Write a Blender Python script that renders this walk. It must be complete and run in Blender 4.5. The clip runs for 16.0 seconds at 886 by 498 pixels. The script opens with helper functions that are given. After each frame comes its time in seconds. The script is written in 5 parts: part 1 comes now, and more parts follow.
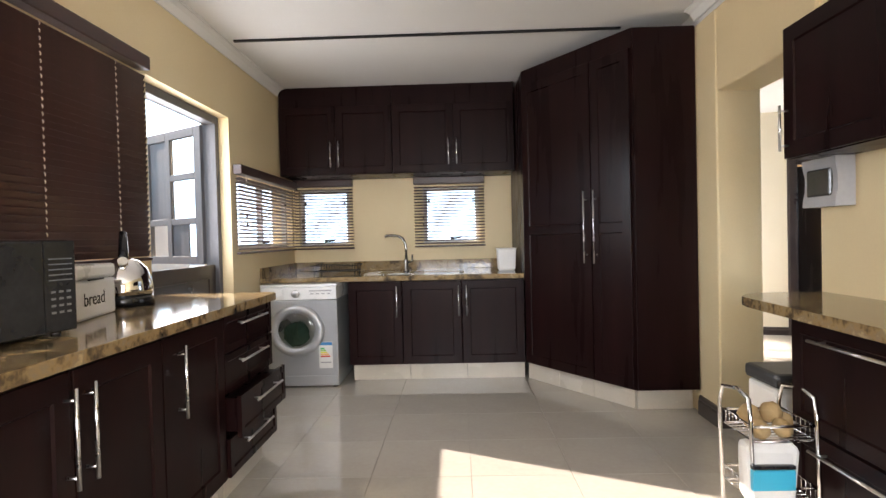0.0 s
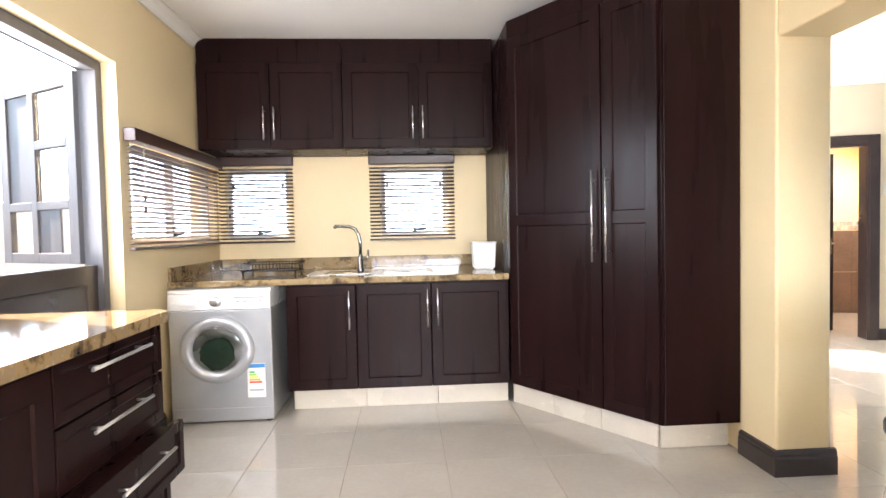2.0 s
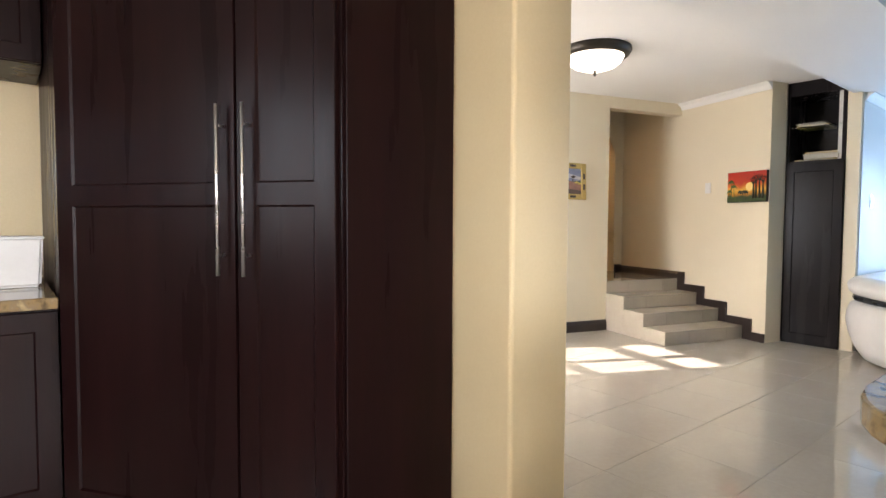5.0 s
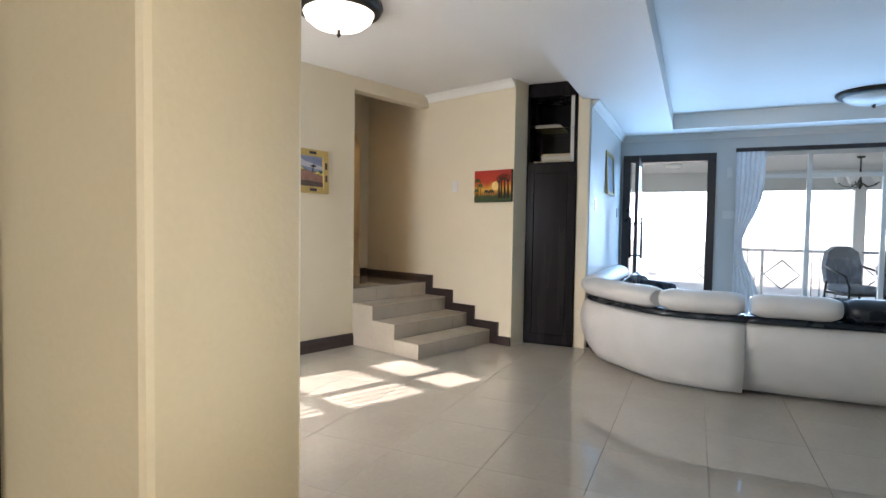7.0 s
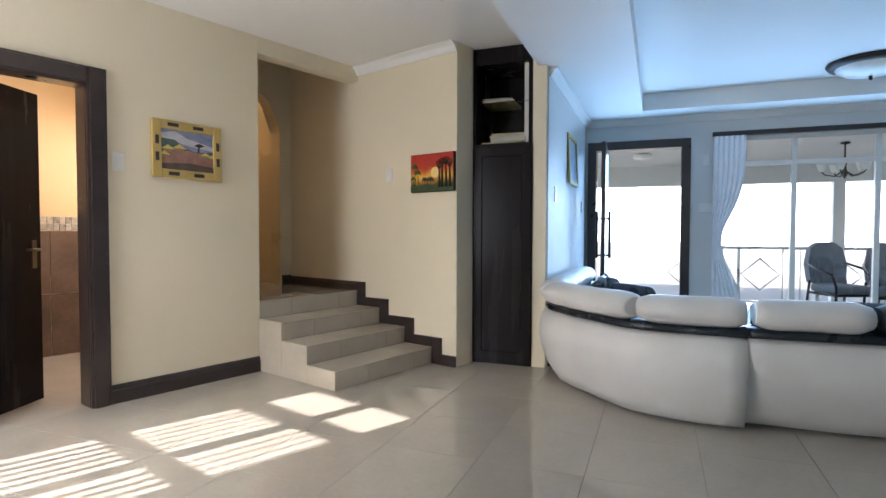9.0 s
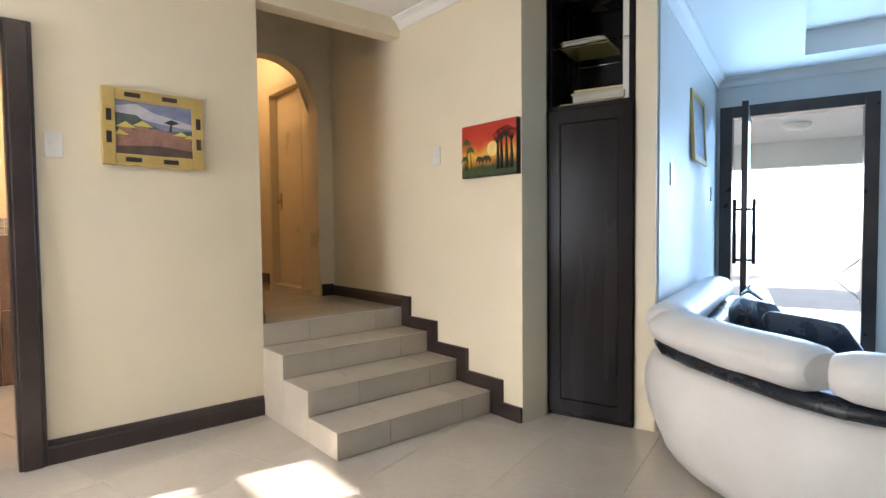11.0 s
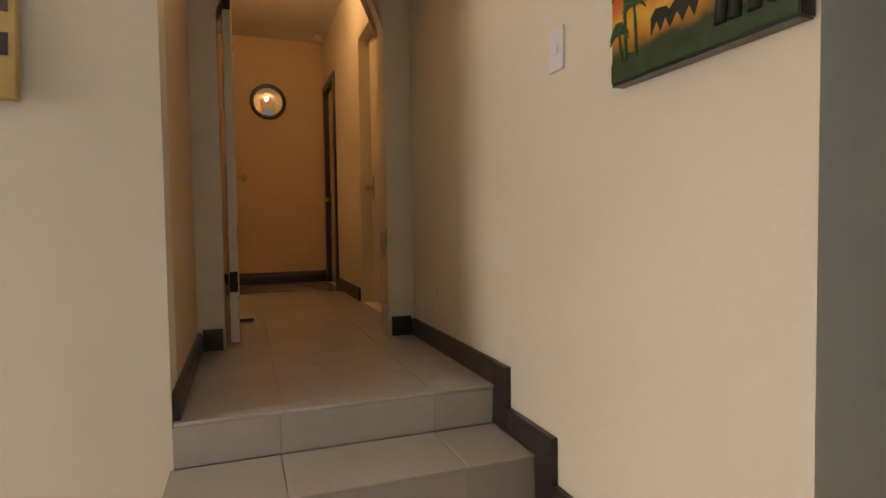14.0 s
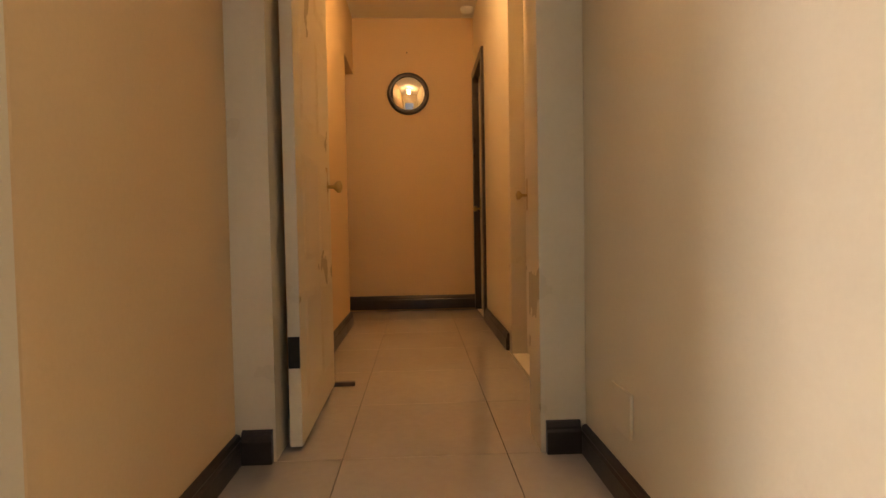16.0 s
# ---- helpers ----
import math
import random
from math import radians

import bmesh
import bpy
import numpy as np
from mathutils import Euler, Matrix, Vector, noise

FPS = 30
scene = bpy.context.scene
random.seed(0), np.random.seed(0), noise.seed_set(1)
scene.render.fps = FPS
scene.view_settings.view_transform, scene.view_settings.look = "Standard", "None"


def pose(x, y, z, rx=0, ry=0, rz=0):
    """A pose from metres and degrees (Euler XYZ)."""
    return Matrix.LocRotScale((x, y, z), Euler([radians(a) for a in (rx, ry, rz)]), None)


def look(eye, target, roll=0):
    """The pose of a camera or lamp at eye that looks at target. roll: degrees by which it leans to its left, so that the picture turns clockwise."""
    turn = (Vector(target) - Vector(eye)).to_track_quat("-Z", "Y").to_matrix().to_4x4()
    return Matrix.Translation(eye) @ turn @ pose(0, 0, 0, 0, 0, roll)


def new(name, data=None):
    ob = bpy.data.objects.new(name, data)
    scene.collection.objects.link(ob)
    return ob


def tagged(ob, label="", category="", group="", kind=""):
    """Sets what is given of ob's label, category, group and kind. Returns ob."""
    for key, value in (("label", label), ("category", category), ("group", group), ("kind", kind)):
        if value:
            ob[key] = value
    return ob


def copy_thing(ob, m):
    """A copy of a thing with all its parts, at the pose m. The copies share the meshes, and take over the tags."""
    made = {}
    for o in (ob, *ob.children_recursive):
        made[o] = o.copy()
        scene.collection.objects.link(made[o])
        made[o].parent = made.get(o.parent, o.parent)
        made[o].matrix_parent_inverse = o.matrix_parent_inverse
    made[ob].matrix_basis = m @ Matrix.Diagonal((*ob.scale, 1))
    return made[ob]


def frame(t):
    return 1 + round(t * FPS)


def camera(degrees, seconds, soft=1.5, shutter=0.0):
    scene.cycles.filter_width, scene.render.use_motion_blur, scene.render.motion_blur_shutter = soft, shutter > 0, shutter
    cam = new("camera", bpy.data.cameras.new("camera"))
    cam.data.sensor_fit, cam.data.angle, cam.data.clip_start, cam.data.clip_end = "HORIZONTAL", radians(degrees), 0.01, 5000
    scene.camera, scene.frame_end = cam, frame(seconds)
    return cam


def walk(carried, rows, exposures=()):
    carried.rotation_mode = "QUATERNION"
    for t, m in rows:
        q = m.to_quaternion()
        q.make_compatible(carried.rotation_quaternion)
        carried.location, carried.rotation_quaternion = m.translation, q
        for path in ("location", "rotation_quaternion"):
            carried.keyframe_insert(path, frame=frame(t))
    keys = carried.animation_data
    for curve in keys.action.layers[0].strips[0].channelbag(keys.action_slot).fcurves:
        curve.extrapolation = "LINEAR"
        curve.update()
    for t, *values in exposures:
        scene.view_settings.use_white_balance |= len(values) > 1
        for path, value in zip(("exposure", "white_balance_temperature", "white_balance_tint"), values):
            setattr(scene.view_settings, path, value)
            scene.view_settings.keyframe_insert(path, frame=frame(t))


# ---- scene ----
cam = camera(77.86, 16.0)
# seconds, eye, target, lean
PATH = [
    (0, (-0.073, 0.052, 1.251), (-0.127, 2.051, 1.213), -1.4),
    (0.5, (-0.132, 0.286, 1.3), (-0.183, 2.285, 1.234), -1.8),
    (1, (-0.176, 0.546, 1.296), (-0.231, 2.544, 1.218), -1.8),
    (1.5, (-0.227, 0.771, 1.269), (-0.215, 2.769, 1.193), -1.5),
    (2, (-0.22, 1.03, 1.25), (-0.079, 3.103, 1.176), -1.2),
    (2.5, (-0.222, 1.296, 1.246), (0.083, 3.271, 1.162), -1.1),
    (3, (-0.227, 1.523, 1.243), (0.278, 3.456, 1.159), -0.7),
    (3.5, (-0.161, 1.766, 1.203), (0.557, 3.631, 1.132), -0.3),
    (4, (-0.002, 2.005, 1.233), (0.874, 3.8, 1.133), -0.3),
    (4.5, (0.146, 2.226, 1.223), (1.203, 3.921, 1.129), 0.1),
    (5, (0.339, 2.383, 1.209), (1.592, 3.939, 1.117), 0.3),
    (7.5, (1.355, 3.1, 1.196), (3.226, 3.803, 1.122), 0.7),
    (8, (1.578, 3.128, 1.163), (3.47, 3.774, 1.096), 0.5),
    (8.5, (1.892, 3.094, 1.176), (3.78, 3.75, 1.099), 0.6),
    (9, (2.199, 3.128, 1.119), (4.061, 3.856, 1.056), 0.1),
    (11.5, (3.88, 3.421, 1.158), (5.499, 4.591, 1.066), -0.5),
    (12, (4.234, 3.55, 1.137), (5.798, 4.793, 1.046), -0.5),
    (12.5, (4.56, 3.699, 1.127), (6.086, 4.99, 1.041), -0.6),
    (13, (4.878, 3.873, 1.131), (6.322, 5.255, 1.047), -0.6),
    (13.5, (5.174, 4.096, 1.139), (6.499, 5.591, 1.05), -0.9),
    (14, (5.427, 4.324, 1.133), (6.629, 5.92, 1.051), -0.8),
    (14.5, (5.676, 4.553, 1.121), (6.667, 6.289, 1.056), -1.4),
    (15, (5.849, 4.827, 1.112), (6.664, 6.652, 1.058), -1.2),
    (15.5, (5.966, 5.072, 1.159), (6.73, 6.92, 1.096), -1.4),
    (16, (6.098, 5.329, 1.25), (6.765, 7.213, 1.182), -1.0),
]
EXPOSURES = [(0.0, 1.6, 7050, 18), (0.5, 2.05, 7050, 18), (1.0, 2.38, 7050, 19), (2.0, 2.76, 6900, 19), (2.7, 2.62, 7000, 19), (3.7, 2.35, 7300, 21), (4.5, 2.3, 7200, 20), (5.0, 2.12, 7150, 20), (6.5, 1.8, 6850, 18), (8.0, 1.5, 6600, 18), (9.2, 1.6, 6550, 17), (11.5, 2.05, 6950, 19), (12.5, 1.85, 7150, 22), (13.5, 1.4, 7500, 25), (14.2, 1.35, 7600, 26), (15.0, 1.65, 7900, 26), (15.5, 1.97, 8100, 28), (16.0, 2.3, 8150, 27)]
walk(cam, [(t, look(eye, target, lean)) for t, eye, target, lean in PATH], EXPOSURES)

# ---- light ----
SUN_AZ, SUN_EL = radians(-26.0), radians(29.5)          # the way the light travels over the ground, and the sun's height
world = bpy.data.worlds.new("world")
scene.world = world
world.use_nodes = True
sky = world.node_tree.nodes.new("ShaderNodeTexSky")
sky.sky_type, sky.sun_disc = "NISHITA", False
sky.sun_elevation = SUN_EL
sky.sun_rotation = math.atan2(-math.cos(SUN_AZ), -math.sin(SUN_AZ))
background = world.node_tree.nodes["Background"]
background.inputs[1].default_value = 0.1
world.node_tree.links.new(sky.outputs[0], background.inputs[0])
sun_way = Vector((math.cos(SUN_AZ) * math.cos(SUN_EL), math.sin(SUN_AZ) * math.cos(SUN_EL), -math.sin(SUN_EL)))
sun_data = bpy.data.lights.new("sun", "SUN")
sun_data.energy, sun_data.angle, sun_data.color = 5.0, radians(0.5), (1.0, 0.95, 0.88)
sun = new("sun", sun_data)
sun.matrix_world = look((0, 0, 30), Vector((0, 0, 30)) + sun_way)


def window_lamp(name, x, y, z, aim, w, h, watts, color=(0.86, 0.93, 1.0)):
    """The sky's light in an opening."""
    d = bpy.data.lights.new(name, "AREA")
    d.shape, d.size, d.size_y, d.energy, d.color = "RECTANGLE", w, h, watts, color
    o = new(name, d)
    o.matrix_world = look((x, y, z), Vector((x, y, z)) + Vector(aim))
    return o


# the wing with the stairs and the passage stands at an angle to the kitchen
WING = pose(5.744, 6.092, 0, 0, 0, -16.96)


def wing(x, y, z=0.0):
    return WING @ Vector((x, y, z))


window_lamp("lounge_window_light", 9.12, 0.9, 1.2, (-1, 0, 0), 3.2, 2.0, 23, (0.30, 0.60, 1.0))
window_lamp("front_door_light", 9.12, 3.36, 1.05, (-1, 0, 0), 1.0, 2.0, 20, (0.30, 0.60, 1.0))
window_lamp("back_door_light", -1.98, 3.68, 1.66, (1, 0, 0), 0.95, 1.0, 7.5)
window_lamp("kitchen_rear_fill", 0.0, -1.95, 1.5, (0, 1, 0), 2.2, 1.3, 43)
p_nook = wing(-3.5, -0.70, 1.35)
window_lamp("nook_window_light", p_nook.x, p_nook.y, p_nook.z, WING.to_3x3() @ Vector((1, 0, 0)), 1.0, 1.3, 16)


# ---- materials ----
def principled(name, rough=0.5, metal=0.0):
    m = bpy.data.materials.new(name)
    m.use_nodes = True
    b = m.node_tree.nodes["Principled BSDF"]
    b.inputs["Roughness"].default_value, b.inputs["Metallic"].default_value = rough, metal
    return m, m.node_tree.nodes, m.node_tree.links, b


def mottled(name, c1, c2, rough=0.5, metal=0.0, scale=6.0, fine=60.0, bump=0.05, stretch=(1, 1, 1), vary=0.0, coat=0.0, spec=0.5, bump_dist=0.01):
    """A surface with broad tone, fine grain and slight relief."""
    m, n, l, b = principled(name, rough, metal)
    tc = n.new("ShaderNodeTexCoord")
    mp = n.new("ShaderNodeMapping")
    mp.inputs["Scale"].default_value = stretch
    l.new(tc.outputs["Object"], mp.inputs[0])
    broad, grain = n.new("ShaderNodeTexNoise"), n.new("ShaderNodeTexNoise")
    broad.inputs["Scale"].default_value, broad.inputs["Detail"].default_value = scale, 5
    grain.inputs["Scale"].default_value, grain.inputs["Detail"].default_value = fine, 4
    for t in (broad, grain):
        l.new(mp.outputs[0], t.inputs["Vector"])
    add = n.new("ShaderNodeMath")
    add.operation = "MULTIPLY_ADD"
    l.new(grain.outputs["Fac"], add.inputs[0])
    add.inputs[1].default_value = 0.35
    l.new(broad.outputs["Fac"], add.inputs[2])
    ramp = n.new("ShaderNodeValToRGB")
    ramp.color_ramp.elements[0].position, ramp.color_ramp.elements[1].position = 0.45, 0.9
    ramp.color_ramp.elements[0].color, ramp.color_ramp.elements[1].color = (*c1, 1), (*c2, 1)
    l.new(add.outputs[0], ramp.inputs[0])
    out = ramp.outputs[0]
    if vary:
        info, hsv, rng = n.new("ShaderNodeObjectInfo"), n.new("ShaderNodeHueSaturation"), n.new("ShaderNodeMapRange")
        rng.inputs[3].default_value, rng.inputs[4].default_value = 1 - vary, 1 + vary
        l.new(info.outputs["Random"], rng.inputs[0])
        l.new(rng.outputs[0], hsv.inputs["Value"])
        l.new(out, hsv.inputs["Color"])
        out = hsv.outputs[0]
    l.new(out, b.inputs["Base Color"])
    rr = n.new("ShaderNodeMapRange")
    rr.inputs[1].default_value, rr.inputs[2].default_value = 0.3, 0.7
    rr.inputs[3].default_value, rr.inputs[4].default_value = rough * 0.85, min(1.0, rough * 1.2)
    l.new(broad.outputs["Fac"], rr.inputs[0])
    l.new(rr.outputs[0], b.inputs["Roughness"])
    if bump:
        bp = n.new("ShaderNodeBump")
        bp.inputs["Strength"].default_value, bp.inputs["Distance"].default_value = bump, bump_dist
        l.new(grain.outputs["Fac"], bp.inputs["Height"])
        l.new(bp.outputs[0], b.inputs["Normal"])
    b.inputs["Coat Weight"].default_value = coat
    b.inputs["Coat Roughness"].default_value = 0.12
    b.inputs["Specular IOR Level"].default_value = spec
    return m


def granite():
    m, n, l, b = principled("granite", 0.09)
    tc = n.new("ShaderNodeTexCoord")
    v, no, wave = n.new("ShaderNodeTexVoronoi"), n.new("ShaderNodeTexNoise"), n.new("ShaderNodeTexNoise")
    v.inputs["Scale"].default_value = 38
    no.inputs["Scale"].default_value, no.inputs["Detail"].default_value, no.inputs["Distortion"].default_value = 5, 8, 1.6
    wave.inputs["Scale"].default_value, wave.inputs["Detail"].default_value = 45, 6
    for t in (v, no, wave):
        l.new(tc.outputs["Object"], t.inputs["Vector"])
    r = n.new("ShaderNodeValToRGB")
    e = r.color_ramp.elements
    e[0].position, e[0].color = 0.28, (0.035, 0.028, 0.022, 1)
    e[1].position, e[1].color = 0.72, (0.5, 0.38, 0.2, 1)
    for p, c in ((0.40, (0.13, 0.09, 0.05, 1)), (0.50, (0.30, 0.205, 0.10, 1)), (0.6, (0.26, 0.195, 0.12, 1))):
        k = e.new(p)
        k.color = c
    mix = n.new("ShaderNodeMath")
    mix.operation = "MULTIPLY_ADD"
    l.new(wave.outputs["Fac"], mix.inputs[0])
    mix.inputs[1].default_value = 0.45
    s = n.new("ShaderNodeMath")
    s.operation = "MULTIPLY_ADD"
    l.new(no.outputs["Fac"], s.inputs[0])
    s.inputs[1].default_value, s.inputs[2].default_value = 0.9, -0.18
    l.new(s.outputs[0], mix.inputs[2])
    l.new(mix.outputs[0], r.inputs[0])
    l.new(r.outputs[0], b.inputs["Base Color"])
    return m


def plain(name, c, rough=0.4, metal=0.0):
    m, n, l, b = principled(name, rough, metal)
    b.inputs["Base Color"].default_value = (*c, 1)
    return m


def glass(name, tint=(1, 1, 1), rough=0.0, seen=1.0):
    m, n, l, b = principled(name, rough)
    b.inputs["Base Color"].default_value = (*tint, 1)
    b.inputs["Transmission Weight"].default_value = seen
    b.inputs["IOR"].default_value = 1.45
    return m


def glowing(name, c, strength):
    m, n, l, b = principled(name, 0.3)
    b.inputs["Base Color"].default_value = (0.9, 0.88, 0.82, 1)
    b.inputs["Emission Color"].default_value = (*c, 1)
    b.inputs["Emission Strength"].default_value = strength
    return m


CREAM = mottled("cream_wall_paint", (0.70, 0.56, 0.33), (0.76, 0.62, 0.38), 0.55, scale=1.2, fine=90, bump=0.12, bump_dist=0.004)
PALE = mottled("pale_wall_paint", (0.74, 0.66, 0.50), (0.79, 0.71, 0.55), 0.5, scale=1.2, fine=90, bump=0.12, bump_dist=0.004)
PEACH = mottled("peach_wall_paint", (0.70, 0.50, 0.27), (0.76, 0.55, 0.31), 0.55, scale=1.2, fine=90, bump=0.12, bump_dist=0.004)
GREY_WALL = mottled("lounge_wall_paint", (0.62, 0.62, 0.60), (0.68, 0.68, 0.66), 0.5, scale=1.2, fine=90, bump=0.1, bump_dist=0.004)
CEILING = mottled("ceiling_paint", (0.80, 0.79, 0.76), (0.84, 0.83, 0.80), 0.6, scale=1.0, fine=70, bump=0.05, bump_dist=0.004)
TILE = mottled("polished_tile", (0.44, 0.40, 0.345), (0.51, 0.47, 0.41), 0.045, scale=2.2, fine=35, bump=0.0, vary=0.02, spec=0.85)
STEP_TILE = mottled("step_tile", (0.44, 0.39, 0.32), (0.51, 0.455, 0.38), 0.2, scale=3, fine=50, bump=0.03, vary=0.03)
GROUT = mottled("grout", (0.30, 0.27, 0.23), (0.38, 0.34, 0.29), 0.85, fine=120, bump=0.2)
KICK = mottled("kick_tile", (0.58, 0.52, 0.43), (0.66, 0.60, 0.50), 0.25, scale=3, fine=50, bump=0.02, vary=0.05)
WOOD = mottled("mahogany_stained_wood", (0.0085, 0.0031, 0.0031), (0.016, 0.0053, 0.0050), 0.29, scale=1.2, fine=14, bump=0.03, stretch=(7, 7, 0.6), spec=0.10, bump_dist=0.002)
DARKWOOD = mottled("dark_stained_wood", (0.009, 0.0075, 0.0085), (0.015, 0.012, 0.013), 0.25, scale=1.2, fine=14, bump=0.03, stretch=(7, 7, 0.6), spec=0.11, bump_dist=0.002)
SKIRT = mottled("dark_skirting_wood", (0.024, 0.016, 0.015), (0.045, 0.030, 0.027), 0.32, scale=5, fine=50, bump=0.05, coat=0.15)
BLIND = mottled("wooden_blind_slat", (0.028, 0.011, 0.009), (0.055, 0.022, 0.017), 0.33, scale=4, fine=40, bump=0.04, stretch=(1, 1, 5))
GREYWOOD = mottled("weathered_grey_wood", (0.07, 0.068, 0.072), (0.115, 0.11, 0.115), 0.5, scale=5, fine=60, bump=0.1, stretch=(6, 6, 0.7))
GRANITE = granite()
STEEL = mottled("brushed_steel", (0.60, 0.60, 0.60), (0.72, 0.72, 0.71), 0.28, 1.0, scale=5, fine=150, bump=0.0)
CHROME = mottled("chrome", (0.78, 0.78, 0.79), (0.84, 0.84, 0.85), 0.06, 1.0, bump=0.0)
BRASS = mottled("aged_brass", (0.45, 0.32, 0.12), (0.6, 0.45, 0.2), 0.3, 1.0, fine=80)
BLACK_METAL = mottled("black_metal", (0.012, 0.012, 0.013), (0.025, 0.025, 0.026), 0.38, 0.6)
SILVER = mottled("silver_appliance_paint", (0.42, 0.43, 0.44), (0.48, 0.49, 0.50), 0.36, 0.5, fine=200, bump=0.01)
APPL_WHITE = mottled("white_enamel", (0.74, 0.74, 0.73), (0.8, 0.8, 0.79), 0.3, bump=0.0)
BLACK_PLASTIC = mottled("black_plastic", (0.010, 0.010, 0.011), (0.022, 0.022, 0.024), 0.2, bump=0.0)
WHITE_PLASTIC = mottled("white_plastic", (0.72, 0.71, 0.68), (0.78, 0.77, 0.74), 0.35, bump=0.0)
GREY_PLASTIC = mottled("grey_plastic", (0.32, 0.32, 0.33), (0.4, 0.4, 0.41), 0.4, bump=0.0)
CREAM_PAINT = mottled("cream_gloss_paint", (0.70, 0.62, 0.46), (0.76, 0.68, 0.52), 0.3, scale=3, fine=60, bump=0.05)
LEATHER = mottled("white_leather", (0.72, 0.71, 0.70), (0.80, 0.79, 0.78), 0.42, scale=4, fine=110, bump=0.16, bump_dist=0.004)
BLACK_LEATHER = mottled("black_leather_sky_tint", (0.009, 0.013, 0.019), (0.022, 0.030, 0.042), 0.27, scale=4, fine=110, bump=0.2, bump_dist=0.004)
GLASS = glass("window_glass")
SHEER = mottled("white_curtain_cloth", (0.74, 0.75, 0.77), (0.82, 0.83, 0.85), 0.85, fine=220, bump=0.2)
LAMP_GLASS = glowing("opal_glass", (1.0, 0.93, 0.80), 1.0)
OPAL = mottled("unlit_opal_glass", (0.78, 0.77, 0.73), (0.84, 0.83, 0.79), 0.2, bump=0.0)
FAR_WHITE = mottled("sunlit_render_wall", (0.34, 0.30, 0.26), (0.42, 0.38, 0.33), 0.8, scale=2, fine=40, bump=0.2)
EARTH = mottled("paving", (0.30, 0.28, 0.25), (0.40, 0.37, 0.33), 0.85, scale=1.0, fine=20, bump=0.3)


# ---- mesh tools ----
def bx(bm, x0, x1, y0, y1, z0, z1, b=0.0, m=None, seg=2):
    """A box, bevelled by b."""
    mm = Matrix.LocRotScale(((x0 + x1) / 2, (y0 + y1) / 2, (z0 + z1) / 2), None, (abs(x1 - x0), abs(y1 - y0), abs(z1 - z0)))
    t = bmesh.new()
    bmesh.ops.create_cube(t, size=1, matrix=mm)
    if b:
        bmesh.ops.bevel(t, geom=t.edges[:], offset=min(b, 0.45 * min(abs(x1 - x0), abs(y1 - y0), abs(z1 - z0))), segments=seg, profile=0.5, affect="EDGES")
    if m is not None:
        bmesh.ops.transform(t, matrix=m, verts=t.verts)
    join(bm, t)
    return bm


def join(bm, t):
    made = {v: bm.verts.new(v.co) for v in t.verts}
    for f in t.faces:
        g = bm.faces.new([made[v] for v in f.verts])
        g.smooth = f.smooth
    t.free()


def lathe(bm, profile, n=24, m=None, smooth=True):
    """A profile of (radius, height) turned about z."""
    t = bmesh.new()
    rings = []
    for r, z in profile:
        if r < 1e-5:
            rings.append([t.verts.new((0, 0, z))] * n)
        else:
            rings.append([t.verts.new((r * math.cos(2 * math.pi * i / n), r * math.sin(2 * math.pi * i / n), z)) for i in range(n)])
    for a, c in zip(rings, rings[1:]):
        for i in range(n):
            vs = []
            for v in (a[i], a[(i + 1) % n], c[(i + 1) % n], c[i]):
                if v not in vs:
                    vs.append(v)
            if len(vs) > 2:
                f = t.faces.new(vs)
                f.smooth = smooth
    if m is not None:
        bmesh.ops.transform(t, matrix=m, verts=t.verts)
    join(bm, t)
    return bm


def tube(bm, pts, r, n=8, closed=False):
    """A round bar along points; r may be a list."""
    pts = [Vector(p) for p in pts]
    rs = r if isinstance(r, (list, tuple)) else [r] * len(pts)
    rings, side = [], None
    k = len(pts)
    for i, p in enumerate(pts):
        a = pts[(i - 1) % k] if closed or i else pts[0]
        c = pts[(i + 1) % k] if closed or i < k - 1 else pts[-1]
        d = (c - a).normalized()
        if side is None:
            side = d.cross(Vector((0, 0, 1)) if abs(d.z) < 0.9 else Vector((1, 0, 0))).normalized()
        side = (side - d * side.dot(d)).normalized()
        up = d.cross(side)
        rings.append([bm.verts.new(p + (side * math.cos(2 * math.pi * j / n) + up * math.sin(2 * math.pi * j / n)) * rs[i]) for j in range(n)])
    pairs = list(zip(rings, rings[1:])) + ([(rings[-1], rings[0])] if closed else [])
    for a, c in pairs:
        for j in range(n):
            f = bm.faces.new((a[j], a[(j + 1) % n], c[(j + 1) % n], c[j]))
            f.smooth = True
    if not closed:
        bm.faces.new(rings[0][::-1])
        bm.faces.new(rings[-1])
    return bm


def prism(bm, poly, z0, z1, b=0.0):
    """A plan outline raised from z0 to z1."""
    t = bmesh.new()
    lo, hi = [t.verts.new((x, y, z0)) for x, y in poly], [t.verts.new((x, y, z1)) for x, y in poly]
    n = len(poly)
    t.faces.new(lo[::-1]), t.faces.new(hi)
    for i in range(n):
        t.faces.new((lo[i], lo[(i + 1) % n], hi[(i + 1) % n], hi[i]))
    if b:
        bmesh.ops.bevel(t, geom=t.edges[:], offset=b, segments=2, profile=0.5, affect="EDGES")
    join(bm, t)
    return bm


def link(name, bm, mat):
    bmesh.ops.recalc_face_normals(bm, faces=bm.faces[:])
    me = bpy.data.meshes.new(name)
    bm.to_mesh(me)
    bm.free()
    me.materials.append(mat)
    return new(name, me)


def part(name, bm, mat, parent, label=""):
    ob = link(name, bm, mat)
    ob.parent = parent
    return tagged(ob, label)


def solid(name, bm, mat, label, category="", kind="", m=None, group=""):
    ob = link(name, bm, mat)
    if m is not None:
        ob.matrix_world = m
    return tagged(ob, label, category, group, kind)


